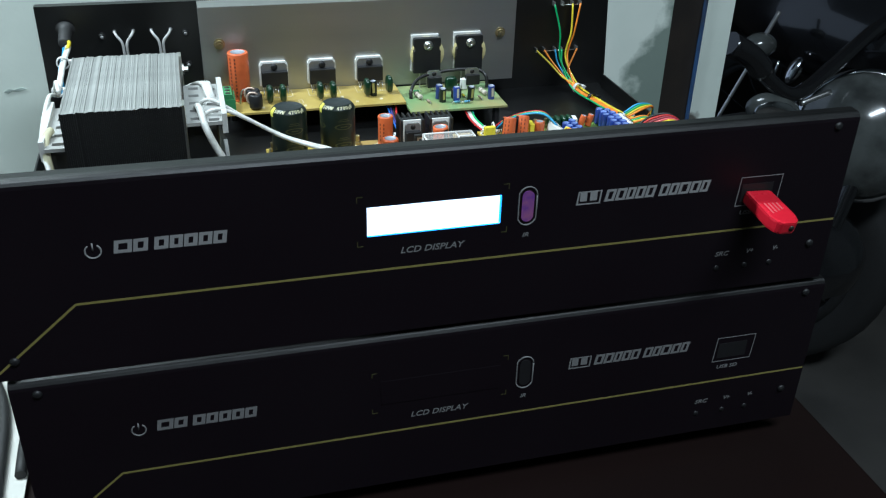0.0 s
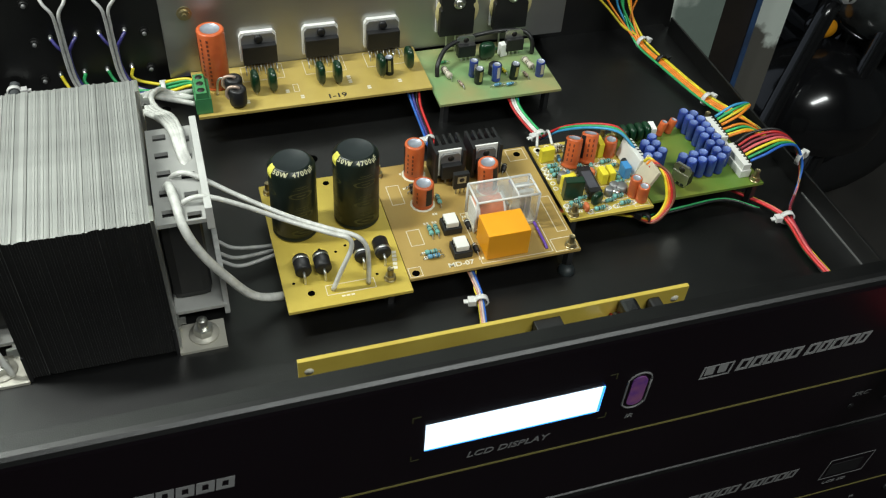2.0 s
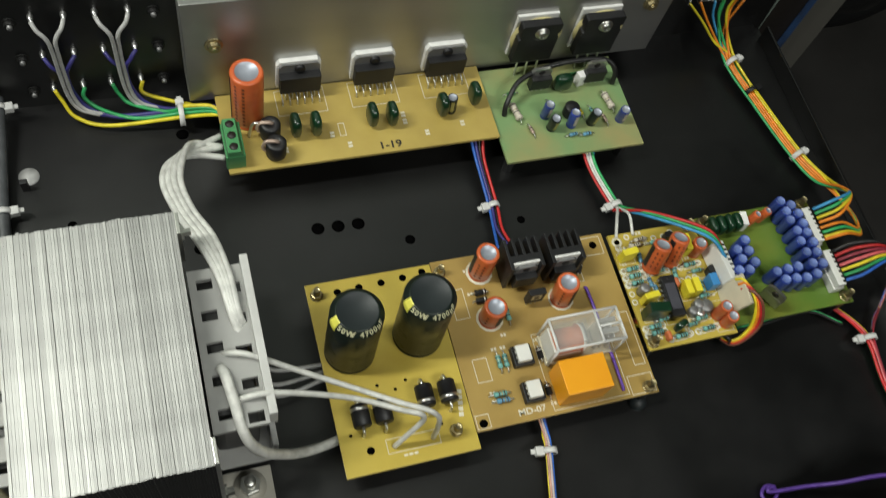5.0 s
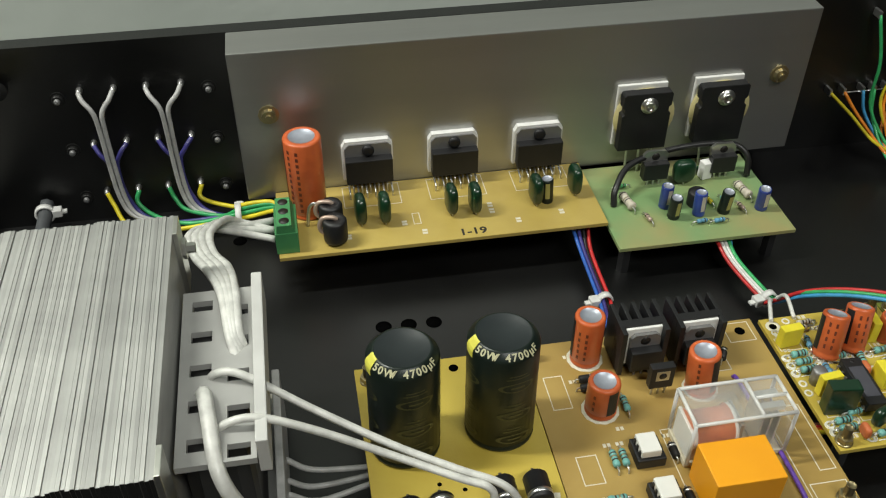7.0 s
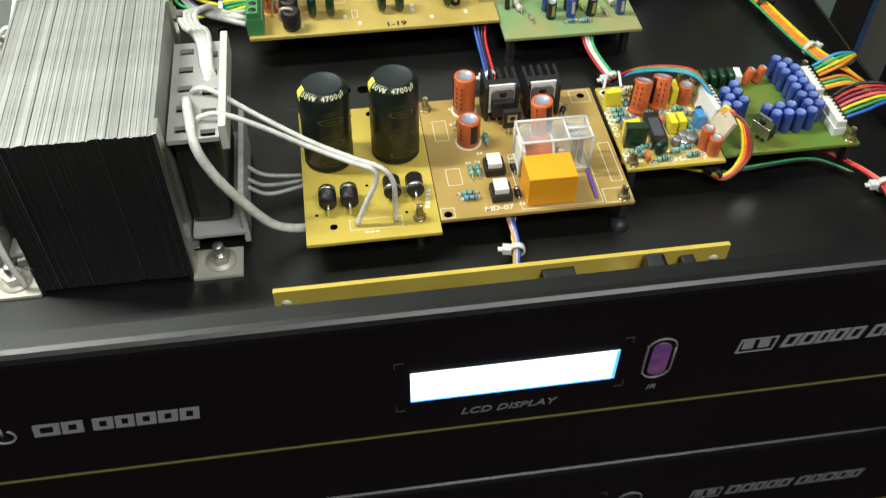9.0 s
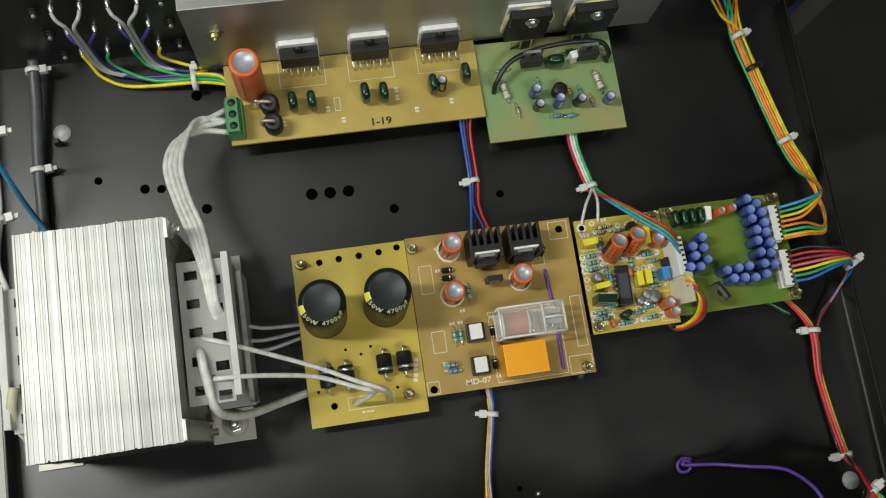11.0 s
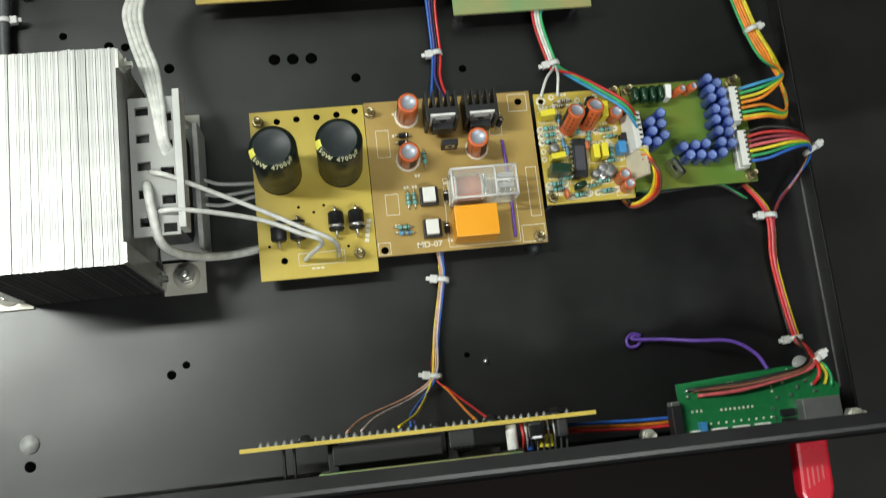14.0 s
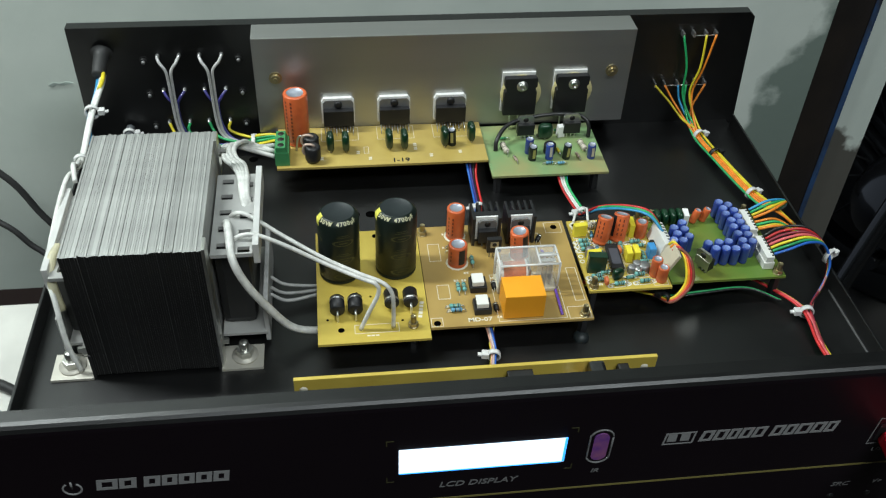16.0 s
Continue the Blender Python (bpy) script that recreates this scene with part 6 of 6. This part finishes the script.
for k, c in enumerate(cols):
    yy = 148 - k * 2.5
    lines.append((c, [(212, yy, 25), (220, yy + 0.3, 30 - 0.4 * k), (232, yy * 0.6 + 57, 32 - 0.6 * k), (243, 141 + (3 - k) * 0.7, 24), (247.5, 137 + (3 - k) * 0.6, 15), (245, 130, 8), (238, 122, 5.5)] + ([(230, 113, 5), (226.5 + k * 0.6, 106, 4.5), (223.5 + k, 80, 3.0), (226 + k * 0.8, 48, 3.5), (222 + k * 0.5, 40, 24), (214, 35, 44), (212 + 1.5 * k, 27, 50)] if k < 3 else [(234, 118, 4), (231, 113, 3)])))
harness("volume_wiring", "rainbow wires arching from the volume board to the case side", lines, 0.75, [(248, 138.5, 16, -60, 3.4)])
cols = ("red", "pink", "yellow", "green")
harness("player_wiring", "red, yellow and green wires tied to the media player board", bunch(cols,
    [[(196 - 2 * k, 140, 8), (212, 129 + k * 0.5, 5)] for k in range(4)], [(225.5, 110, 4.5), (224.5, 84, 3.5), (227.5, 47, 6), (221, 40, 28), (213.5, 34.5, 47)],
    [[(211, 30, 55), (210, 26, 56), (208.5, 22.5, 53)], [(208, 30, 55), (196, 27, 57), (174, 23.5, 56), (155.5, 23, 53)], [(214, 30, 52), (215, 26, 53), (214, 22, 52)], [(216, 30, 51), (217.5, 25, 52), (217, 21, 52)]], 0.85, [(0, 0.2), (1, 0.3), (1.9, -0.4), (0.9, -1.2)]), 0.85,
    [(225.8, 109, 4.5, 85, 3.2), (227.3, 46, 5, 95, 3.2), (212.5, 33, 49.5, -60, 2.6)])
harness("player_lead", "brown lead curving on to the media player board", [("brown", [(226, 45, 10), (220, 40, 30), (212, 34, 49), (205, 30, 56), (196, 28, 58), (175, 25.5, 57), (153.6, 25.4, 53)]), ("black", [(226, 46, 9), (219, 40, 29), (211, 34.5, 48), (204, 30.5, 55), (195, 29, 57), (175, 26.8, 56), (151.5, 25.8, 53)])], 0.85, [])
harness("aerial_wire", "violet aerial wire with a knotted end", [("purple", [(150.6, 55.4, 2), (146.5, 56.6, 2), (143.2, 54, 2), (144, 50.6, 2.4), (147.6, 50.4, 3), (149.6, 53.2, 3.4), (147.2, 55.6, 4.2), (145, 54.4, 4.6), (147, 53.4, 5.4), (160, 51.8, 9), (172, 49.2, 16), (184, 46.4, 30), (188.5, 39, 44), (189.8, 31, 51)])], 0.9, [])

# preamplifier board: loop of wires over its edge
lines = []
for k, c in enumerate(("yellow", "orange", "red", "brown")):
    lines.append((c, [(156.5 + 0.3 * k, 143 - k * 2.6, 27), (158.6 + k * 0.5, 140.5 - k * 1.8, 30), (161.6 + k * 0.9, 131.5 - k * 0.8, 27), (161.8 + k, 124 - k * 0.6, 17), (155, 120.5 - k * 0.5, 9 - k * 0.5), (147, 127, 6), (132, 134 + k, 5), (112, 138 + k, 5)]))
harness("preamp_wiring", "yellow, red and brown wires looping off the preamplifier board", lines, 0.75, [(152, 122.5, 8, 40, 2.0, BLACK, 1.6)])
harness("earth_wire", "dark green and black wires along the case floor", [("black", [(150, 125, 4), (176, 126, 6), (200, 127, 6), (216, 118, 4)]), ("green", [(150, 126.5, 4), (176, 127.5, 6), (200, 128, 6), (216, 119, 4)])], 0.6, [])

# relay board to display board
cols = ("peach", "pale", "blue", "navy", "orange", "red", "yellow")
ends = [[(34, 38, 12), (12, 30, 40), (4, 24, 66)], [(36, 37.5, 13), (18, 30, 42), (10, 24, 66)], [(40, 37, 14), (32, 29, 40), (30, 24, 66)], [(41, 37, 15), (33, 28, 44), (32, 24, 67)], [(52, 38, 14), (55, 29, 42), (56, 24, 67)], [(53, 38, 14), (59, 29, 42), (61, 24, 67)], [(41, 37, 15), (34, 29, 44), (25, 24, 69)]]
harness("display_wiring", "seven coloured wires tied from the relay board to the display board", bunch(cols, [[(53 + k * 1.1, 112, 11)] for k in range(7)], [(56, 100, 7), (55.5, 92, 5.5), (50, 66, 4), (47, 47, 7)], ends, 0.56), 0.56, [(55.6, 92, 5.5, 80, 2.7), (47, 46, 7, 80, 2.7)])
harness("panel_link", "red, orange and blue wires from the display to the player board", [("red", [(86, 14, 60), (100, 14, 52), (130, 12, 46), (150, 12, 47)]), ("orange", [(86, 15.5, 59), (100, 15.5, 51), (130, 13.5, 45), (150, 13.5, 46)]), ("blue", [(86, 17, 61), (100, 17, 53), (130, 15.5, 47), (150, 15, 48)])], 0.8, [])

# mains leads at the left of the transformer
harness("mains_leads", "white, blue and yellow mains leads tied from the grommet", [
    ("white", [(-150.5, 284, 57), (-149, 268, 59), (-149.5, 250, 59), (-150, 236, 57), (-151.5, 214, 50), (-150, 196, 56), (-147, 182, 66), (-145, 172, 63)]),
    ("white", [(-149, 284, 57), (-147.2, 268, 60), (-147.6, 250, 60), (-148.4, 236, 58), (-150, 214, 51), (-150.5, 200, 52), (-152, 180, 58), (-153, 150, 54), (-151.5, 122, 50), (-148, 110, 40), (-146, 103, 20), (-143, 101.5, 3)]),
    ("sky", [(-152.5, 284, 56), (-150.8, 268, 57), (-150.8, 250, 56), (-151, 236, 52), (-149, 222, 26), (-146, 213, 10), (-142, 206, 4)]),
    ("yellow", [(-149.5, 285, 59), (-147.5, 276, 61.5), (-147.2, 268, 61.5), (-147.8, 262, 61)])], 1.3, [(-149.2, 243, 58, -88, 3.4), (-150, 205, 52.5, -80, 2.9)])
# The black sleeve's sheen is put into its slate colour.
harness("mains_cable", "black sleeved mains cable behind the transformer, its sheen coloured in as dark grey", [("slate", [(-143.5, 296, 12), (-144, 288, 10), (-144.6, 274, 8), (-145.6, 257, 7), (-146.2, 240, 6), (-146.2, 222, 5), (-145.5, 195, 4.5)])], 2.9, [(-144, 291, 10.5, -86, 3.2), (-146.2, 241, 6, -86, 3.2)])
harness("bobbin_tape", "yellowed sleeve hanging from the bobbin", [("cream", [(-147, 132, 56), (-149, 124, 55), (-149, 116, 48), (-147, 112, 34)])], 2.2, [])
